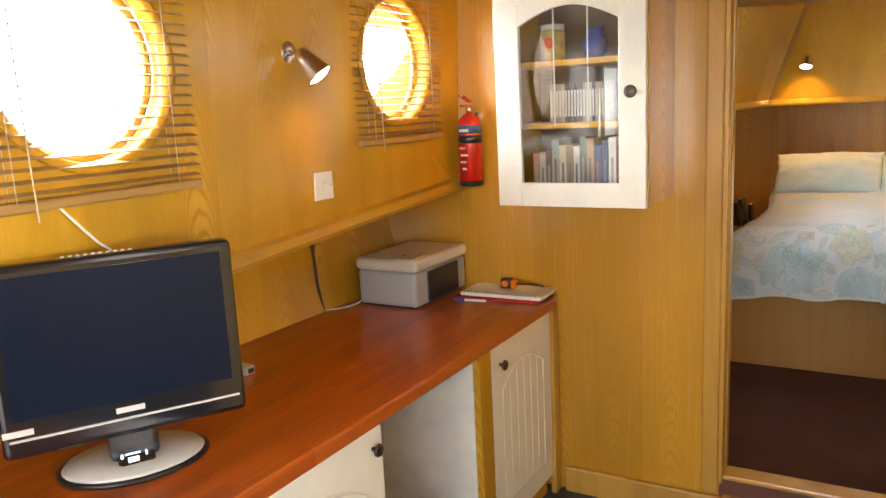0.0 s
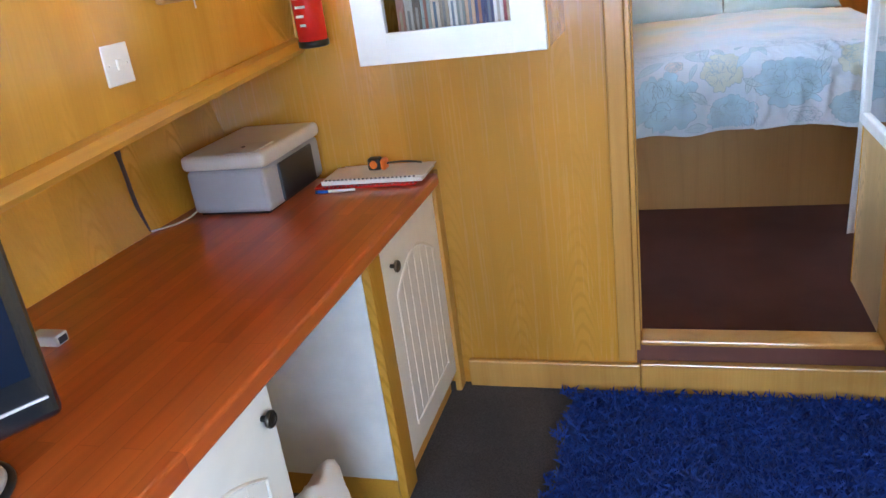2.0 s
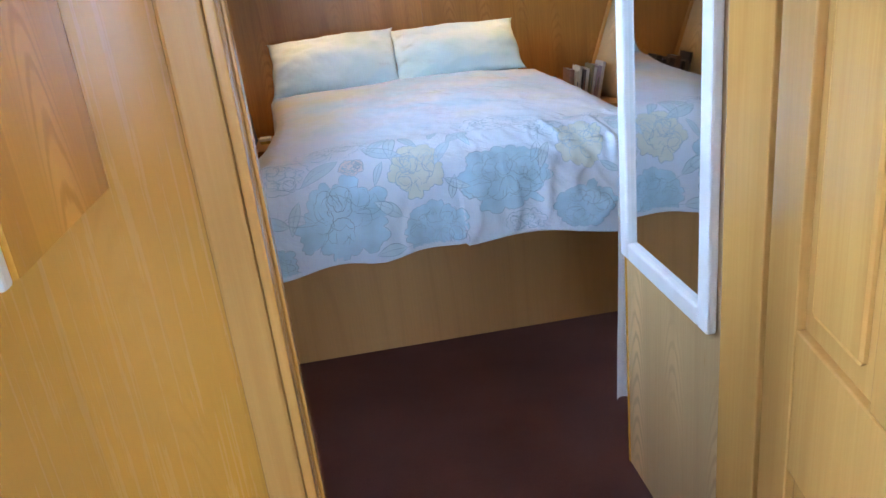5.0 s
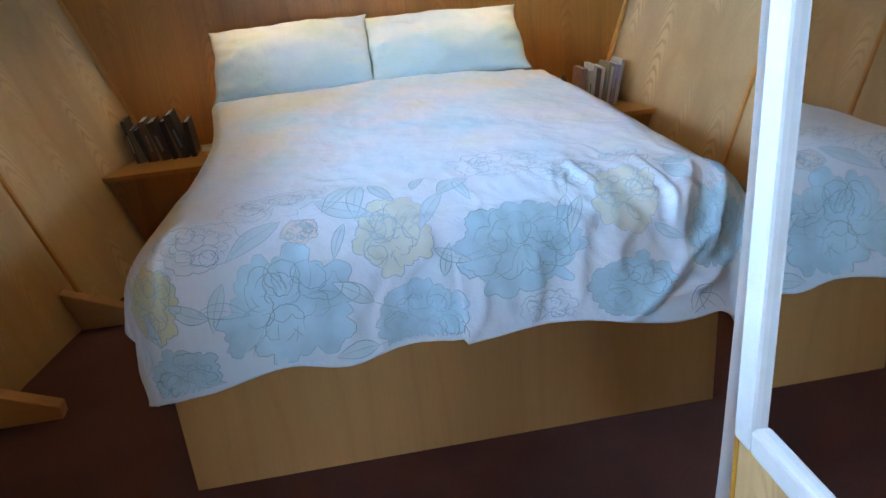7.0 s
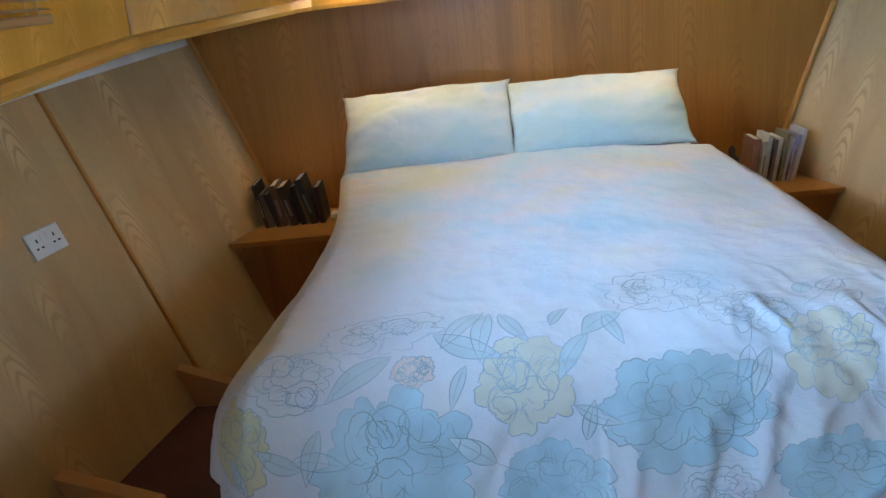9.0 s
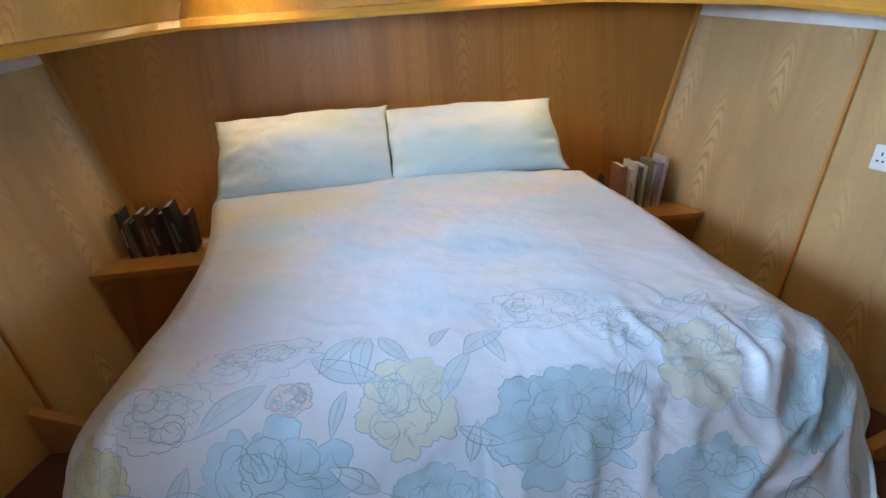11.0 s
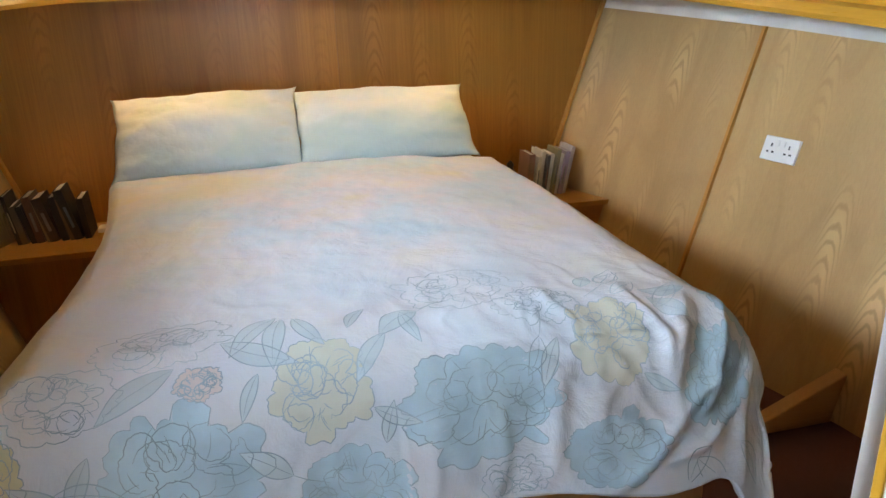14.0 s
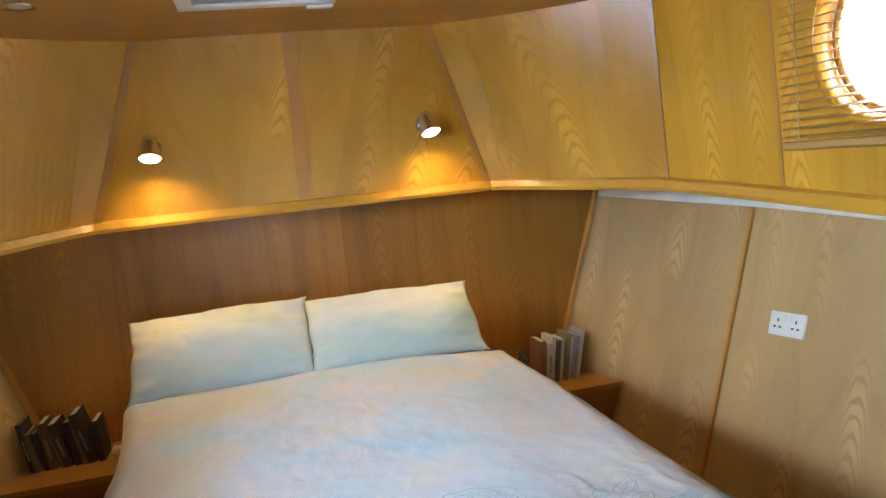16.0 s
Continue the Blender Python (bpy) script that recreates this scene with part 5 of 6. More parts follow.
def flowers():
    """Pale cotton print: soft washes of blue, yellow-green and cream, with thin ink outlines of petals and leaves towards the foot."""
    m, nt, b = material("floral_cotton", (0.6, 0.66, 0.72), 0.5)
    b.inputs["Sheen Weight"].default_value = 0.15
    uv = nt.nodes.new("ShaderNodeUVMap")
    warp = node(nt, "ShaderNodeTexNoise", Scale=15.0, Detail=4.0)
    nt.links.new(uv.outputs[0], warp.inputs["Vector"])
    sc = nt.nodes.new("ShaderNodeVectorMath")
    sc.operation = "MULTIPLY_ADD"
    nt.links.new(warp.outputs["Color"], sc.inputs[0])
    sc.inputs[1].default_value = (0.10, 0.10, 0.0)
    nt.links.new(uv.outputs[0], sc.inputs[2])
    pos = sc.outputs[0]
    def blob(u, v, r, soft=0.35):
        d = nt.nodes.new("ShaderNodeVectorMath")
        d.operation = "DISTANCE"
        nt.links.new(pos, d.inputs[0])
        d.inputs[1].default_value = (u + 0.05, v + 0.05, 0)
        mr = nt.nodes.new("ShaderNodeMapRange")
        mr.interpolation_type = "SMOOTHSTEP"
        nt.links.new(d.outputs["Value"], mr.inputs[0])
        mr.inputs[1].default_value, mr.inputs[2].default_value = r, r * (1 - soft)
        mr.inputs[3].default_value, mr.inputs[4].default_value = 0.0, 1.0
        return mr.outputs[0]
    wash = node(nt, "ShaderNodeTexNoise", Scale=2.6, Detail=4.0, Roughness=0.6)
    nt.links.new(uv.outputs[0], wash.inputs["Vector"])
    col = ramp(nt, wash.outputs[0], ((0.30, (0.48, 0.65, 0.73)), (0.43, (0.60, 0.69, 0.73)), (0.53, (0.71, 0.68, 0.69)), (0.66, (0.73, 0.68, 0.47))))
    sep = nt.nodes.new("ShaderNodeSeparateXYZ")
    nt.links.new(uv.outputs[0], sep.inputs[0])
    # towards the foot the ground is cool white
    cool = nt.nodes.new("ShaderNodeMapRange")
    nt.links.new(sep.outputs[1], cool.inputs[0])
    cool.inputs[1].default_value, cool.inputs[2].default_value = 0.75, 1.25
    col = mix(nt, math_node(nt, "MULTIPLY", cool.outputs[0], 0.75), col, (0.605, 0.672, 0.728))
    BLUE, DEEP, YELL, LEAF, CREAMY = (0.29, 0.54, 0.65), (0.27, 0.50, 0.59), (0.60, 0.63, 0.38), (0.46, 0.60, 0.56), (0.68, 0.64, 0.45)
    tn = node(nt, "ShaderNodeTexNoise", Scale=13.0, Detail=3.0)
    nt.links.new(uv.outputs[0], tn.inputs["Vector"])
    tint = math_node(nt, "MULTIPLY_ADD", tn.outputs[0], 2.4)
    tint.node.inputs[2].default_value = -0.3
    tint.node.use_clamp = True
    for u, v, r, c, a, soft in (
        (0.80, 1.30, 0.16, BLUE, 0.6, 0.5), (0.28, 1.24, 0.12, BLUE, 0.22, 0.6), (-0.02, 1.25, 0.12, BLUE, 0.2, 0.6), (-0.66, 1.30, 0.16, CREAMY, 0.7, 0.8), (-0.42, 1.02, 0.16, LEAF, 0.45, 0.8), (-0.45, 0.33, 0.14, LEAF, 0.4, 0.8),
        (0.14, 0.90, 0.17, BLUE, 0.45, 0.7), (-0.30, 0.25, 0.22, CREAMY, 0.8, 0.8), (0.30, 0.22, 0.2, CREAMY, 0.4, 0.8), (-0.45, 0.75, 0.22, CREAMY, 0.7, 0.8), (0.45, 0.68, 0.2, CREAMY, 0.35, 0.8), (-0.45, 0.45, 0.16, LEAF, 0.35, 0.8)):
        shape = blob(u, v, r, soft)
        col = mix(nt, math_node(nt, "MULTIPLY", math_node(nt, "MULTIPLY", shape, a), tint), col, c)
    nt.links.new(col, b.inputs["Base Color"])
    weave = node(nt, "ShaderNodeTexNoise", Scale=9.0, Detail=6.0, Roughness=0.6, Distortion=0.6)
    nt.links.new(uv.outputs[0], weave.inputs["Vector"])
    crease = math_node(nt, "ABSOLUTE", math_node(nt, "SUBTRACT", weave.outputs[0], 0.5))
    bump(nt, b, crease, 0.35, 0.018)
    return m


COTTON = flowers()


def cloth(name, rows, uvs, mat, thickness, parent=None, label=""):
    bm = bmesh.new()
    layer = bm.loops.layers.uv.new("UVMap")
    vs = [[bm.verts.new(p) for p in r] for r in rows]
    at = {v: uvs[i][j] for i, r in enumerate(vs) for j, v in enumerate(r)}
    for i in range(len(vs) - 1):
        for j in range(len(vs[0]) - 1):
            f = bm.faces.new((vs[i][j], vs[i][j + 1], vs[i + 1][j + 1], vs[i + 1][j]))
            for l in f.loops:
                l[layer].uv = at[l.vert]
    ob = part(name, bm, mat, parent, label, True)
    if thickness:
        so = ob.modifiers.new("thickness", "SOLIDIFY")
        so.thickness, so.offset = thickness, -1
    return ob


NS, NT = 280, 280
rows, uvs = [], []
for j in range(NT + 1):
    r, u = [], []
    for i in range(NS + 1):
        s = -0.86 + 1.72 * i / NS
        t = hem(s) * j / NT
        # sides hang shorter towards the head
        r.append(drape(s, t))
        u.append((s, t))
    rows.append(r)
    uvs.append(u)
q = cloth("quilt", rows, uvs, COTTON, 0.02)
tagged(q, "pale blue floral cotton quilt draped rumpled over the bed", "quilt")


# ---- printed peonies: thin ink lines and leaf washes lying on the cotton ----
def on_quilt(s, t, lift):
    """The place on the quilt's top face at (s, t), lifted off along its normal."""
    fi = min(NS - 1.001, max(0.0, (s + 0.86) / 1.72 * NS))
    fj = min(NT - 1.001, max(0.0, t / hem(s) * NT))
    i, j = int(fi), int(fj)
    a, c = fi - i, fj - j
    p = [Vector(QROWS[j + v][i + u]) for v, u in ((0, 0), (0, 1), (1, 0), (1, 1))]
    du, dv = p[1] - p[0] + p[3] - p[2], p[2] - p[0] + p[3] - p[1]
    n = dv.cross(du).normalized()
    if n.z < -0.3:
        n = -n
    return p[0] * (1 - a) * (1 - c) + p[1] * a * (1 - c) + p[2] * (1 - a) * c + p[3] * a * c + n * lift


def inside_print(s, t):
    return abs(s) < 0.845 and 1.0 < t < hem(s) - 0.012


def stroke(bm, pts, width, lift=0.0022):
    """A thin tapered ribbon along a line of (s, t) places."""
    prev = None
    n = len(pts)
    for k in range(n):
        s, t = pts[k]
        q0, q1 = pts[max(0, k - 1)], pts[min(n - 1, k + 1)]
        d = Vector((q1[0] - q0[0], q1[1] - q0[1]))
        if d.length < 1e-6 or not inside_print(s, t):
            prev = None
            continue
        d.normalize()
        w = width * (0.45 + 0.55 * min(1.0, 4 * min(k, n - 1 - k) / n)) / 2
        pair = [bm.verts.new(on_quilt(s - d.y * w, t + d.x * w, lift)), bm.verts.new(on_quilt(s + d.y * w, t - d.x * w, lift))]
        if prev:
            bm.faces.new((prev[0], prev[1], pair[1], pair[0]))
        prev = pair


def lobed(cx, cy, rx, ry, lobes, seed, n=120, rough=0.10):
    """A closed ragged outline: petal lips of uneven width round a middle."""
    rng = random.Random(seed)
    cuts, a = [], 0.0
    for k in range(lobes):
        a += rng.uniform(0.55, 1.45)
        cuts.append(a)
    cuts = [c / a * 2 * math.pi for c in cuts]
    size = [rng.uniform(0.84, 1.10) for _ in cuts]
    start = rng.random() * 6.28
    pts = []
    for k in range(n):
        g = 2 * math.pi * k / n
        i = next(j for j, c in enumerate(cuts) if g <= c + 1e-9)
        lo = cuts[i - 1] if i else 0.0
        f = (g - lo) / (cuts[i] - lo)
        lip = 1 - rough * abs(2 * f - 1) ** 2.2 + 0.07 * noise.noise(Vector((g * 4, seed, 1))) + 0.05 * noise.noise(Vector((g * 19, seed, 2)))
        pts.append((cx + rx * size[i] * lip * math.cos(g + start), cy + ry * size[i] * lip * math.sin(g + start)))
    return pts


def wash_print(pts, centre, mat, label):
    """A flat wash of colour inside a closed outline."""
    bm = bmesh.new()
    rings = 12
    grid = []
    for j in range(rings + 1):
        f = j / rings
        row = []
        for x, y in pts:
            p = (centre[0] + (x - centre[0]) * f, centre[1] + (y - centre[1]) * f)
            row.append(bm.verts.new(on_quilt(p[0], p[1], 0.0010)) if inside_print(*p) else None)
        grid.append(row)
    n = len(pts)
    for j in range(rings):
        for k in range(n):
            vs = (grid[j][k], grid[j][(k + 1) % n], grid[j + 1][(k + 1) % n], grid[j + 1][k])
            if all(vs):
                bm.faces.new(vs)
    part("bloom_print", bm, mat, q, label, True)


def run_of(pts, a, c):
    """The stretch of a closed outline between two shares of its length."""
    n = len(pts)
    return [pts[int(a * n + k) % n] for k in range(max(3, int((c - a) * n)))]


def peony(bm, cx, cy, rx, ry, seed, mat=None, label=""):
    """A blowsy flower: ragged outer petals, an off-centre cup of inner ones, fold lines between."""
    rng = random.Random(seed)
    outer = lobed(cx, cy, rx, ry, rng.randint(15, 20), seed)
    if mat:
        wash_print(outer, (cx, cy), mat, label)
    stroke(bm, outer + outer[:2], 0.0021)
    hx, hy = cx + rng.uniform(-0.22, 0.22) * rx, cy - rng.uniform(0.05, 0.3) * ry
    for k, (scale, lobes) in enumerate(((0.74, 8), (0.52, 6), (0.30, 4))):
        m = lobed(cx + (hx - cx) * (k + 1) / 3, cy + (hy - cy) * (k + 1) / 3, rx * scale, ry * scale, lobes, seed + 17 * k + 5, 100, 0.24)
        g = rng.random()
        while g < 1.75:
            ln = rng.uniform(0.16, 0.42)
            stroke(bm, run_of(m, g % 1.0, g % 1.0 + ln), rng.uniform(0.0015, 0.0021))
            g += ln + rng.uniform(0.03, 0.12)
            if g > rng.uniform(1.0, 1.15):
                break
    # big cupped petals that lie across the rings
    for k in range(rng.randint(8, 11)):
        a, d = rng.uniform(0, 6.28), rng.uniform(0.25, 0.68)
        m = lobed(cx + d * rx * math.cos(a), cy + d * ry * math.sin(a), rx * rng.uniform(0.22, 0.34), ry * rng.uniform(0.26, 0.40), 3, seed + 90 + k, 60, 0.18)
        stroke(bm, run_of(m, a / 6.29, a / 6.29 + rng.uniform(0.55, 0.9)), 0.0019)
    for k in range(rng.randint(16, 24)):
        a, d0 = rng.uniform(0, 6.28), rng.uniform(0.25, 0.55)
        d1, bend = d0 + rng.uniform(0.15, 0.4), rng.uniform(-0.4, 0.4)
        stroke(bm, [(cx + rx * (d0 + (d1 - d0) * f / 8) * math.cos(a + bend * f / 8), cy + ry * (d0 + (d1 - d0) * f / 8) * math.sin(a + bend * f / 8)) for f in range(9)], 0.0015)


def leaf_print(ink, x, y, a, length, fat, filled, bend):
    """A pointed leaf: two edges, a midrib, and for some a flat wash of colour."""
    def at(f, side):
        w = fat * length * math.sin(math.pi * f ** 0.85) * 0.5 * side
        c = bend * math.sin(math.pi * f) * length
        px, py = f * length, c + w
        return x + px * math.cos(a) - py * math.sin(a), y + px * math.sin(a) + py * math.cos(a)
    for side in (-1, 1):
        stroke(ink, [at(f / 16, side) for f in range(17)], 0.0022)
    stroke(ink, [at(0.04 + 0.82 * f / 10, 0) for f in range(11)], 0.0014)
    if filled:
        rows = [[at(f / 16, side / 4) for side in range(-4, 5)] for f in range(17)]
        if all(inside_print(*p) for r in rows for p in r):
            wash = bmesh.new()
            vs = [[wash.verts.new(on_quilt(p[0], p[1], 0.0012)) for p in r] for r in rows]
            for i in range(16):
                for j in range(8):
                    wash.faces.new((vs[i][j], vs[i + 1][j], vs[i + 1][j + 1], vs[i][j + 1]))
            part("leaf_print", wash, LEAF_PRINT, q, "grey-green leaf print", True)


LEAF_PRINT = painted("grey_green_print", (0.54, 0.65, 0.68), 0.8, 0.05)
QROWS = rows
ink_bm = bmesh.new()
BLUE_PRINT = painted("soft_blue_print", (0.47, 0.645, 0.72), 0.7, 0.10, 9)
LIME_PRINT = painted("pale_lime_print", (0.635, 0.66, 0.555), 0.8, 0.06, 9)
YELLOW_PRINT = painted("pale_yellow_print", (0.62, 0.63, 0.42), 0.8, 0.06, 9)
BUD_PRINT = painted("pale_peach_print", (0.66, 0.60, 0.56), 0.8, 0.05, 7)
BLOOMS = ((0.155, 1.59, 0.152, 0.115, BLUE_PRINT), (-0.385, 1.645, 0.152, 0.142, BLUE_PRINT), (-0.09, 1.735, 0.108, 0.098, BLUE_PRINT), (0.40, 1.705, 0.105, 0.075, BLUE_PRINT), (0.63, 1.60, 0.085, 0.10, BLUE_PRINT),
          (-0.135, 1.525, 0.092, 0.092, LIME_PRINT), (0.42, 1.495, 0.085, 0.092, LIME_PRINT), (-0.69, 1.585, 0.075, 0.090, YELLOW_PRINT), (-0.34, 1.475, 0.045, 0.032, BUD_PRINT),
          (0.17, 1.30, 0.13, 0.10, None), (-0.40, 1.36, 0.12, 0.075, None), (0.30, 1.40, 0.085, 0.06, None), (-0.56, 1.47, 0.10, 0.065, None), (0.74, 1.42, 0.09, 0.10, BLUE_PRINT), (-0.64, 1.76, 0.10, 0.07, BLUE_PRINT), (0.20, 1.75, 0.07, 0.05, None))
for k, (u, v, rx, ry, mat) in enumerate(BLOOMS):
    peony(ink_bm, u, v, rx, ry, 40 + k, mat, "ragged peony wash on the cotton")
for u, v, a, ln in ((-0.20, 1.34, 2.3, 0.13), (-0.19, 1.35, 1.75, 0.13), (-0.17, 1.35, 1.1, 0.11), (0.31, 1.49, 2.0, 0.10), (-0.05, 1.57, 0.4, 0.09), (-0.24, 1.48, 2.0, 0.08), (0.47, 1.57, 0.5, 0.08), (-0.01, 1.44, 2.2, 0.11), (-0.30, 1.40, 0.5, 0.15), (-0.38, 1.44, 2.6, 0.15), (-0.52, 1.56, 1.9, 0.11), (0.03, 1.38, 1.3, 0.09)):
    leaf_print(ink_bm, u, v, a, ln, 0.30, True, 0.05)
lr = random.Random(77)
for k in range(60):
    u, v = lr.uniform(-0.82, 0.82), lr.uniform(1.33, 1.78)
    if any(math.hypot((u - c[0]) / c[2], (v - c[1]) / c[3]) < 1.05 for c in BLOOMS):
        continue
    near = min(BLOOMS, key=lambda c: math.hypot(u - c[0], v - c[1]) - c[2])
    away = math.atan2(v - near[1], u - near[0]) + lr.uniform(-0.6, 0.6)
    leaf_print(ink_bm, u, v, away, lr.uniform(0.07, 0.12), lr.uniform(0.32, 0.5), lr.random() < 0.35, lr.uniform(-0.12, 0.12))
    if lr.random() < 0.4:
        w0 = lr.uniform(-0.5, 0.5)
        stroke(ink_bm, [(u - 0.012 * f * math.cos(away + w0 * f / 8), v - 0.012 * f * math.sin(away + w0 * f / 8)) for f in range(7)], 0.0018)
tagged(part("ink_outline", ink_bm, painted("slate_blue_print", (0.36, 0.48, 0.53), 0.8, 0.15), q, "", True), "thin slate-blue outline print", "", "", "stuff")


def pillow(x0, x1, yb, yt, zb, zt, seed, label):
    """A plump pillow lying on the bed, leaning against the headboard wall, with pinched corners."""
    n = 44
    bm = bmesh.new()
    layer = bm.loops.layers.uv.new("UVMap")
    across = Vector((x1[0] - x0[0], x1[1] - x0[1], x1[2] - x0[2]))
    o = Vector(x0)
    upv = Vector((0, yt - yb, zt - zb))
    nrm = across.cross(upv).normalized()
    sheets, uvd = [], {}
    for side in (1, -1):
        g = []
        for j in range(n + 1):
            row = []
            for i in range(n + 1):
                a, c = i / n, j / n
                e = (max(0, 4 * a * (1 - a)) ** 0.5) * (max(0, 4 * c * (1 - c)) ** 0.5)
                th = 0.078 * e * (1 + 0.30 * noise.noise(Vector((a * 3 + seed, c * 3, side))))
                th += 0.008 * e * noise.noise(Vector((a * 9 + seed, c * 7, side * 2))) + 0.005 * e * max(0, 1 - 3.5 * min(a, 1 - a, c, 1 - c)) * math.sin((a - c) * 38 + seed)
                # gathers fanning in from the short seams
                side_in = min(a, 1 - a)
                th += 0.016 * e * math.exp(-(side_in / 0.13) ** 2) * math.sin(c * 26 + 3 * seed + 5 * side_in + 2.5 * noise.noise(Vector((c * 3, seed, a * 2))))
                pin = 0.05 * (1 - e) * (1 + 0.7 * noise.noise(Vector((a * 4, c * 4, seed))))
                aa = a + (0.5 - a) * pin * (1 - abs(2 * c - 1) ** 6)
                cc = c + (0.5 - c) * 1.4 * pin * (1 - abs(2 * a - 1) ** 6)
                v = bm.verts.new(o + across * aa + upv * cc + nrm * th * side)
                uvd[v] = (a * 0.68 + seed, 0.1 + (1 - c) * 0.42)
                row.append(v)
            g.append(row)
        for j in range(n):
            for i in range(n):
                f = bm.faces.new((g[j][i], g[j][i + 1], g[j + 1][i + 1], g[j + 1][i]))
        sheets.append(g)
    for f in bm.faces:
        for l in f.loops:
            l[layer].uv = uvd[l.vert]
    bmesh.ops.remove_doubles(bm, verts=bm.verts, dist=0.0008)
    tagged(part("pillow", bm, PILLOW, None, "", True), label, "pillow", "bed pillows")


def pillow_cotton():
    m, nt, b = material("pillow_cotton", (0.68, 0.70, 0.68), 0.8)
    uv = nt.nodes.new("ShaderNodeUVMap")
    n = node(nt, "ShaderNodeTexNoise", Scale=3.6, Detail=3.0, Roughness=0.5)
    nt.links.new(uv.outputs[0], n.inputs["Vector"])
    sep = nt.nodes.new("ShaderNodeSeparateXYZ")
    nt.links.new(uv.outputs[0], sep.inputs[0])
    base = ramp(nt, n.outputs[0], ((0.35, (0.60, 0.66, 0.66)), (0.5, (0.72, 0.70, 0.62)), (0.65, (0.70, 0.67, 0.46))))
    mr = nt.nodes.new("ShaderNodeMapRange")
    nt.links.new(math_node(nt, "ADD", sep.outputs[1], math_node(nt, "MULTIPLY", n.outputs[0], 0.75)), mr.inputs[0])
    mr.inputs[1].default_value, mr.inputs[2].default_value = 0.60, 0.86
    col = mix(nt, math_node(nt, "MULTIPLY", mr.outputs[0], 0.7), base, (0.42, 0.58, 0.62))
    nt.links.new(col, b.inputs["Base Color"])
    w = node(nt, "ShaderNodeTexNoise", Scale=11.0, Detail=5.0)
    nt.links.new(uv.outputs[0], w.inputs["Vector"])
    bump(nt, b, math_node(nt, "ABSOLUTE", math_node(nt, "SUBTRACT", w.outputs[0], 0.5)), 0.6, 0.014)
    return m


PILLOW = pillow_cotton()
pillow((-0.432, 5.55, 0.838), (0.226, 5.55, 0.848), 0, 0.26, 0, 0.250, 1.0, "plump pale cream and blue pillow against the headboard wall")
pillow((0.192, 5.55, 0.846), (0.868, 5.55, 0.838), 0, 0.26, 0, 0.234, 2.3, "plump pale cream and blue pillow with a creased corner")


# ---- bedside cabinets and books ----
def bedside(side, label):
    xi = BX0 - 0.012 if side < 0 else BX1 + 0.012
    b = thing("bedside_cabinet", ((xi + hull_x(side, 5.9, 0.3)) / 2, 5.95, FLOOR2), label, "bedside cabinet", "bedside cabinets")
    def shell(y0, y1, z0, z1, inset=0.0):
        rows = []
        for y in (y0, y1):
            rows.append([(xi, y, z0), (hull_x(side, y, z0) - side * (0.006 + inset), y, z0), (hull_x(side, y, z1) - side * (0.006 + inset), y, z1), (xi, y, z1)])
        bm = bmesh.new()
        a = [bm.verts.new(p) for p in rows[0]]
        c = [bm.verts.new(p) for p in rows[1]]
        bm.faces.new(a)
        bm.faces.new(c[::-1])
        for k in range(4):
            bm.faces.new((a[k], a[(k + 1) % 4], c[(k + 1) % 4], c[k]))
        return bm
    part("body", shell(5.775, 6.145, FLOOR2, 0.528), RED_SHADED_OAK, b, "red-brown oak front")
    # Dim light on the top is put into its colour: orange strip oak.
    part("top", shell(5.757, 6.146, 0.5285, 0.550), BATTEN, b, "oak top, its dim light put into an orange colour")


bedside(-1, "oak bedside cabinet fitted against the hull with books on it")
bedside(1, "oak bedside cabinet fitted against the hull with pale books on it")

dark = ((0.035, 0.028, 0.022), (0.14, 0.11, 0.07), (0.02, 0.018, 0.016), (0.11, 0.06, 0.035), (0.20, 0.14, 0.07), (0.05, 0.03, 0.02), (0.015, 0.014, 0.016), (0.16, 0.10, 0.05), (0.03, 0.025, 0.02), (0.02, 0.014, 0.012))
x = -0.855
for k, c in enumerate(dark):
    w = (0.016, 0.034, 0.022, 0.030, 0.018, 0.036, 0.026, 0.020, 0.033, 0.024)[k]
    book((x, 5.93, 0.5505), (w - 0.001, 0.13, 0.150 + 0.055 * rnd.random()), c, radians((-9 if k < 9 else -4) - 2.5 * (k % 3)), "x", None, "dark paperback leaning in a row on the bedside cabinet", "dark bedside books", (1, 0, 0, 1, 0, 1, 0, 0, 1, 0)[k])
    x += w + 0.001
slip = thing("card_box", (-0.56, 5.95, 0.5505), "small pale card box lying on the bedside cabinet", "box")
part("lid", box(-0.575, -0.515, 5.93, 5.99, 0.568, 0.585, 0.002), PAPER, slip)
part("tray", box(-0.573, -0.517, 5.932, 5.988, 0.5505, 0.567, 0.002), JAR_Y, slip)
pale = ((0.30, 0.17, 0.13), (0.62, 0.58, 0.48), (0.70, 0.68, 0.62), (0.12, 0.10, 0.10), (0.66, 0.62, 0.55), (0.25, 0.22, 0.12), (0.60, 0.58, 0.56), (0.32, 0.25, 0.30), (0.55, 0.50, 0.46))
x = 1.205
for k, c in enumerate(pale):
    w = (0.028, 0.016, 0.019, 0.014, 0.024, 0.015, 0.018, 0.022, 0.017)[k]
    book((x, 5.92 - 0.012 * (k % 2), 0.5505), (w - 0.001, 0.13, 0.165 + 0.05 * rnd.random()), c, radians(5 + 0.9 * k), "x", None, "pale paperback leaning in a row on the bedside cabinet", "pale bedside books", k % 2)
    x += w + 0.001
figure = thing("trinket_pot", (1.12, 5.93, 0.5505), "small dark red trinket pot beside the books", "pot")
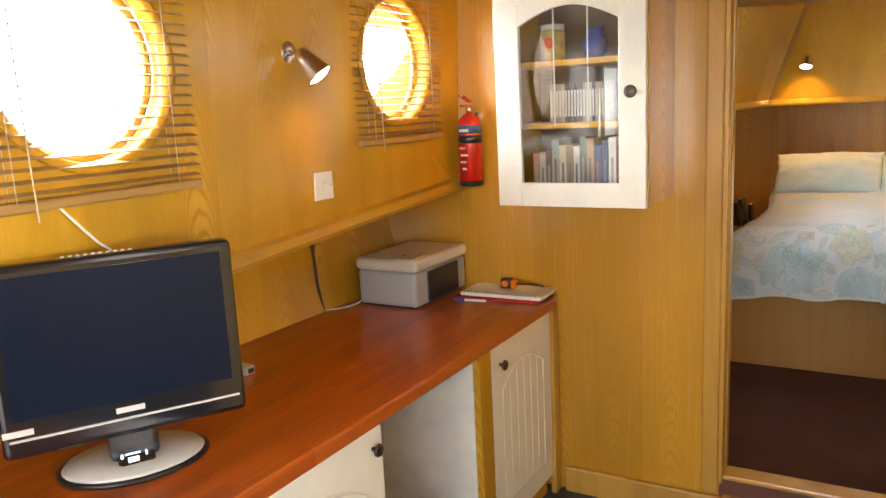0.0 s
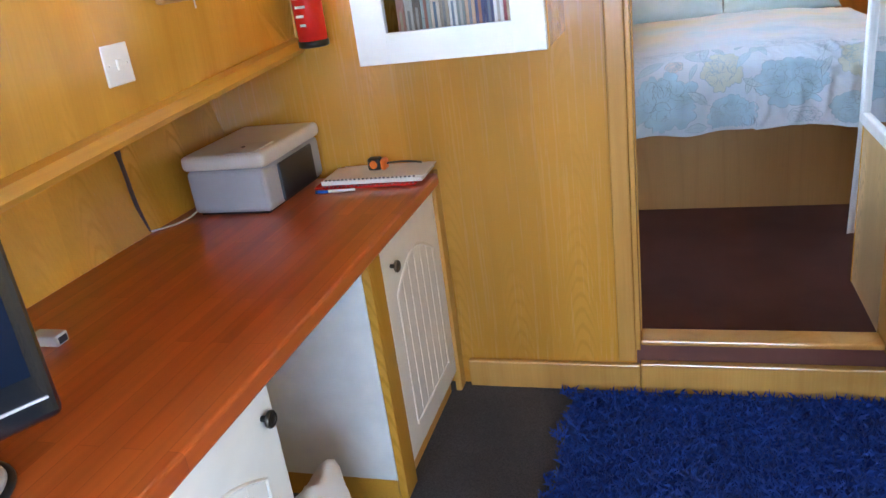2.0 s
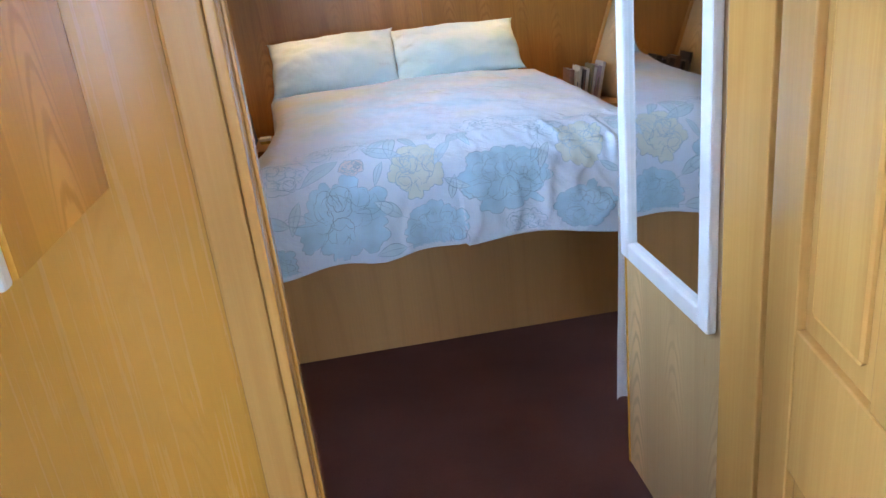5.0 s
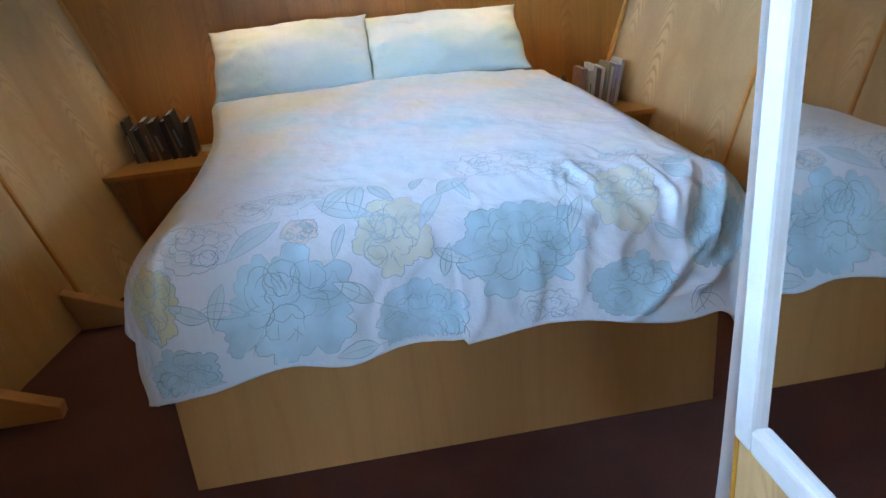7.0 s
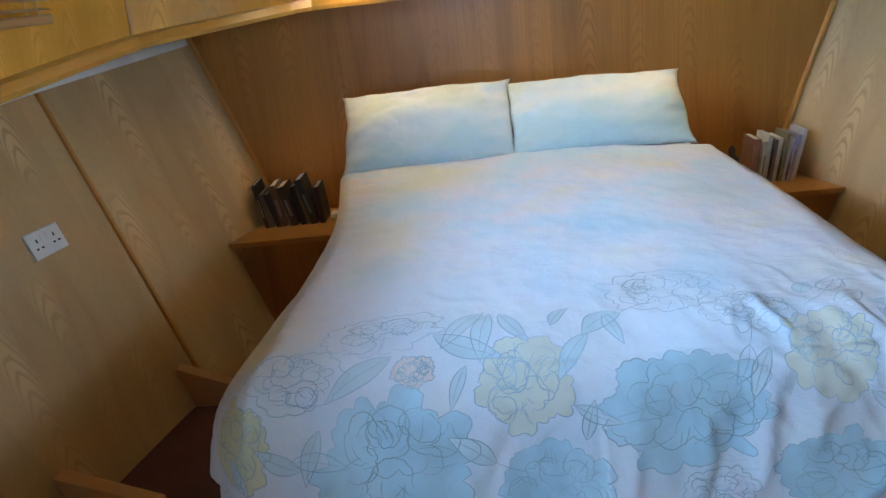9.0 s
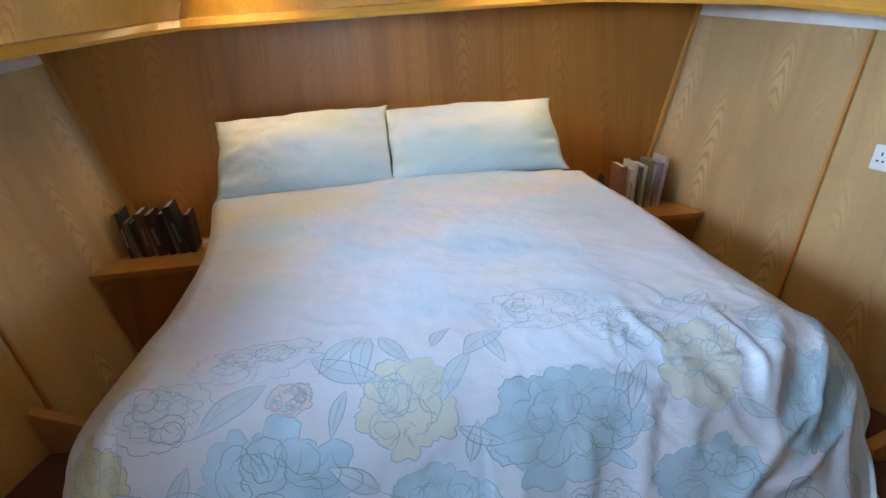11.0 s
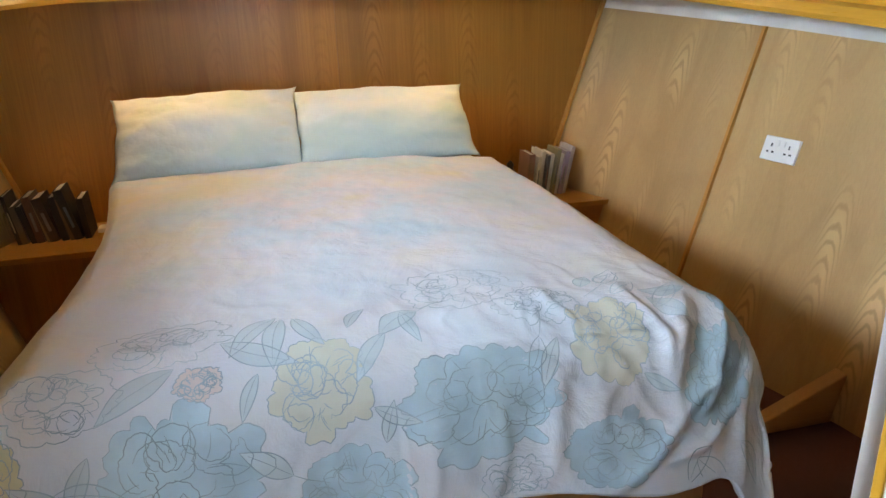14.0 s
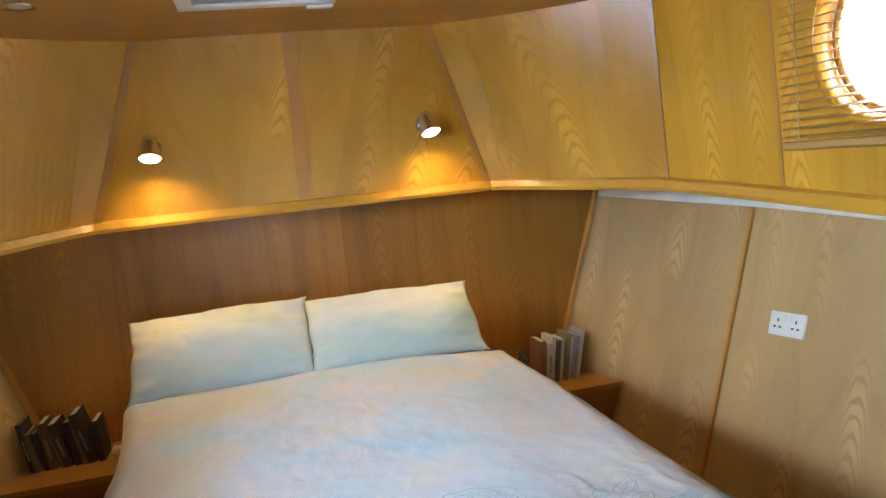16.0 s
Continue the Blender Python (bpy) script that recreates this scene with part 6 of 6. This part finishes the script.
part("pot", lathe(((0.025, 0), (0.042, 0.02), (0.045, 0.06), (0.03, 0.09)), Matrix.Translation((1.12, 5.93, 0.5505)), 20), RED_SHADED_OAK, figure, "", True)
part("lid", lathe(((0.031, 0.0905), (0.028, 0.115), (0.012, 0.13), (0.016, 0.15), (0.004, 0.165)), Matrix.Translation((1.12, 5.93, 0.5505)), 20), PEWTER, figure, "dark lid with a pale finial", True)


# ---- timber knees standing on the cabin floor against the hull ----
def knee(side, y, w, label):
    k = bmesh.new()
    x1 = hull_x(side, y, 0.25) - side * 0.004
    x0 = x1 - side * 0.285
    xb = hull_x(side, y, FLOOR2) - side * 0.004
    prof = [(x0, FLOOR2 + 0.001), (x0, FLOOR2 + 0.045), (x1, 0.265), (xb, FLOOR2 + 0.001)]
    rows = [[k.verts.new((x, yy, z)) for x, z in prof] for yy in (y - w / 2, y + w / 2)]
    k.faces.new(rows[0])
    k.faces.new(rows[1][::-1])
    for i in range(4):
        k.faces.new((rows[0][i], rows[0][(i + 1) % 4], rows[1][(i + 1) % 4], rows[1][i]))
    bmesh.ops.bevel(k, geom=list(k.edges), offset=0.003, segments=1, affect="EDGES")
    tagged(part("timber_knee", k, STUB), label, "timber knee", "hull knees")


for side, ys in ((-1, (4.66, 5.27)), (1, (4.62,))):
    for y in ys:
        knee(side, y, 0.052, "sloping softwood knee between the hull panel and cabin floor")

# ---- wardrobe with mirror and curtain ----
WX = 0.535
wr = thing("wardrobe", (0.9, 3.05, FLOOR2), "open oak wardrobe with a white framed mirror on its side", "wardrobe")
part("side_panel", box(WX, WX + 0.018, 2.762, 3.315, FLOOR2, 2.04), PALE, wr, "pale oak veneer side panel")
part("edge_strip", box(WX - 0.002, WX + 0.022, 3.3155, 3.327, FLOOR2, 2.04, 0.002), OAK, wr, "oak edge strip")
part("back_panel", box(1.20, 1.218, 2.762, 3.327, FLOOR2, 2.04), PALE, wr)
part("rail", rod((WX + 0.02, 3.05, 1.90), (1.20, 3.05, 1.90), 0.012), CHROME, wr, "chrome hanging rail")
mr_ = thing("wall_mirror", (WX, 3.085, 0.72), "long mirror in a white moulded frame on the wardrobe side", "mirror")
F0, F1, G0, G1 = 2.862, 3.298, 0.718, 1.86
part("glass", box(WX - 0.008, WX - 0.004, F0 + 0.040, F1 - 0.040, G0 + 0.040, G1 - 0.040), MIRROR, mr_, "silvered mirror glass")
for a in ((F0, F0 + 0.042, G0, G1), (F1 - 0.042, F1, G0, G1), (F0 + 0.0425, F1 - 0.0425, G0, G0 + 0.042), (F0 + 0.0425, F1 - 0.0425, G1 - 0.042, G1)):
    fb = box(WX - 0.022, WX - 0.001, a[0], a[1], a[2], a[3], 0.006, seg=2)
    part("frame", fb, WHITE, mr_, "white moulded frame")
rows, uvs = [], []
for j in range(25):
    z = 1.885 - (1.885 - 0.28) * j / 24
    r = []
    for i in range(81):
        u = i / 80
        x = WX + 0.008 + 0.64 * u - (1 - u) * 0.030 * (j / 24) ** 1.5
        y = 3.346 + 0.013 * math.sin(u * 46 + 0.4 * math.sin(j * 0.3)) * (0.6 + 0.4 * j / 24) + 0.004 * noise.noise(Vector((u * 9, j * 0.3, 1)))
        r.append((x, y, z))
    rows.append(r)
    uvs.append([(i / 80, j / 24) for i in range(81)])
CURTAIN = painted("white_curtain_cotton", (0.78, 0.78, 0.78), 0.85, 0.03)
cn = CURTAIN.node_tree
thin = node(cn, "ShaderNodeBsdfTranslucent", Color=(0.8, 0.8, 0.8, 1))
both = node(cn, "ShaderNodeMixShader", Fac=0.45)
cn.links.new(cn.nodes["Principled BSDF"].outputs[0], both.inputs[1])
cn.links.new(thin.outputs[0], both.inputs[2])
cn.links.new(both.outputs[0], cn.nodes["Material Output"].inputs[0])
cu = cloth("curtain", rows, uvs, CURTAIN, 0.0)
tagged(cu, "white cotton curtain hanging in folds across the wardrobe", "curtain")
pole = tagged(part("curtain_pole", rod((WX - 0.01, 3.346, 1.90), (1.22, 3.346, 1.90), 0.010), WHITE_P), "white curtain pole over the wardrobe opening", "curtain pole")

# ---- ceiling fittings ----
dl = thing("downlight", (-0.467, 5.148, 2.07), "small chrome recessed downlight in the ceiling", "downlight")
zc = ceiling_z(-0.467)
part("rim", lathe(((0.028, -0.001), (0.042, -0.004), (0.044, 0.002), (0.03, 0.004)), Matrix.Translation((-0.467, 5.148, zc)), 28), CHROME, dl, "", True)
part("lens", lathe(((0.002, 0.0), (0.027, 0.0), (0.026, 0.002)), Matrix.Translation((-0.467, 5.148, zc - 0.002)), 24), PALE_P, dl)
ht = thing("ceiling_vent", (0.17, 5.0, 2.07), "white framed ventilator hatch in the ceiling", "ventilator")
zc = ceiling_z(0.1) - 0.001
for a in ((-0.075, 0.39, 5.225, 5.27), (-0.075, 0.39, 4.78, 4.825), (-0.075, -0.03, 4.8255, 5.2245), (0.345, 0.39, 4.8255, 5.2245)):
    part("frame", box(a[0], a[1], a[2], a[3], zc - 0.018, zc + 0.004, 0.006), WHITE_P, ht, "white plastic frame")
part("screen", box(-0.03, 0.345, 4.826, 5.224, zc - 0.008, zc - 0.004), GREY_P, ht, "grey insect screen")
part("catch", box(0.30, 0.38, 5.235, 5.262, zc - 0.030, zc - 0.0185, 0.004), WHITE_P, ht)
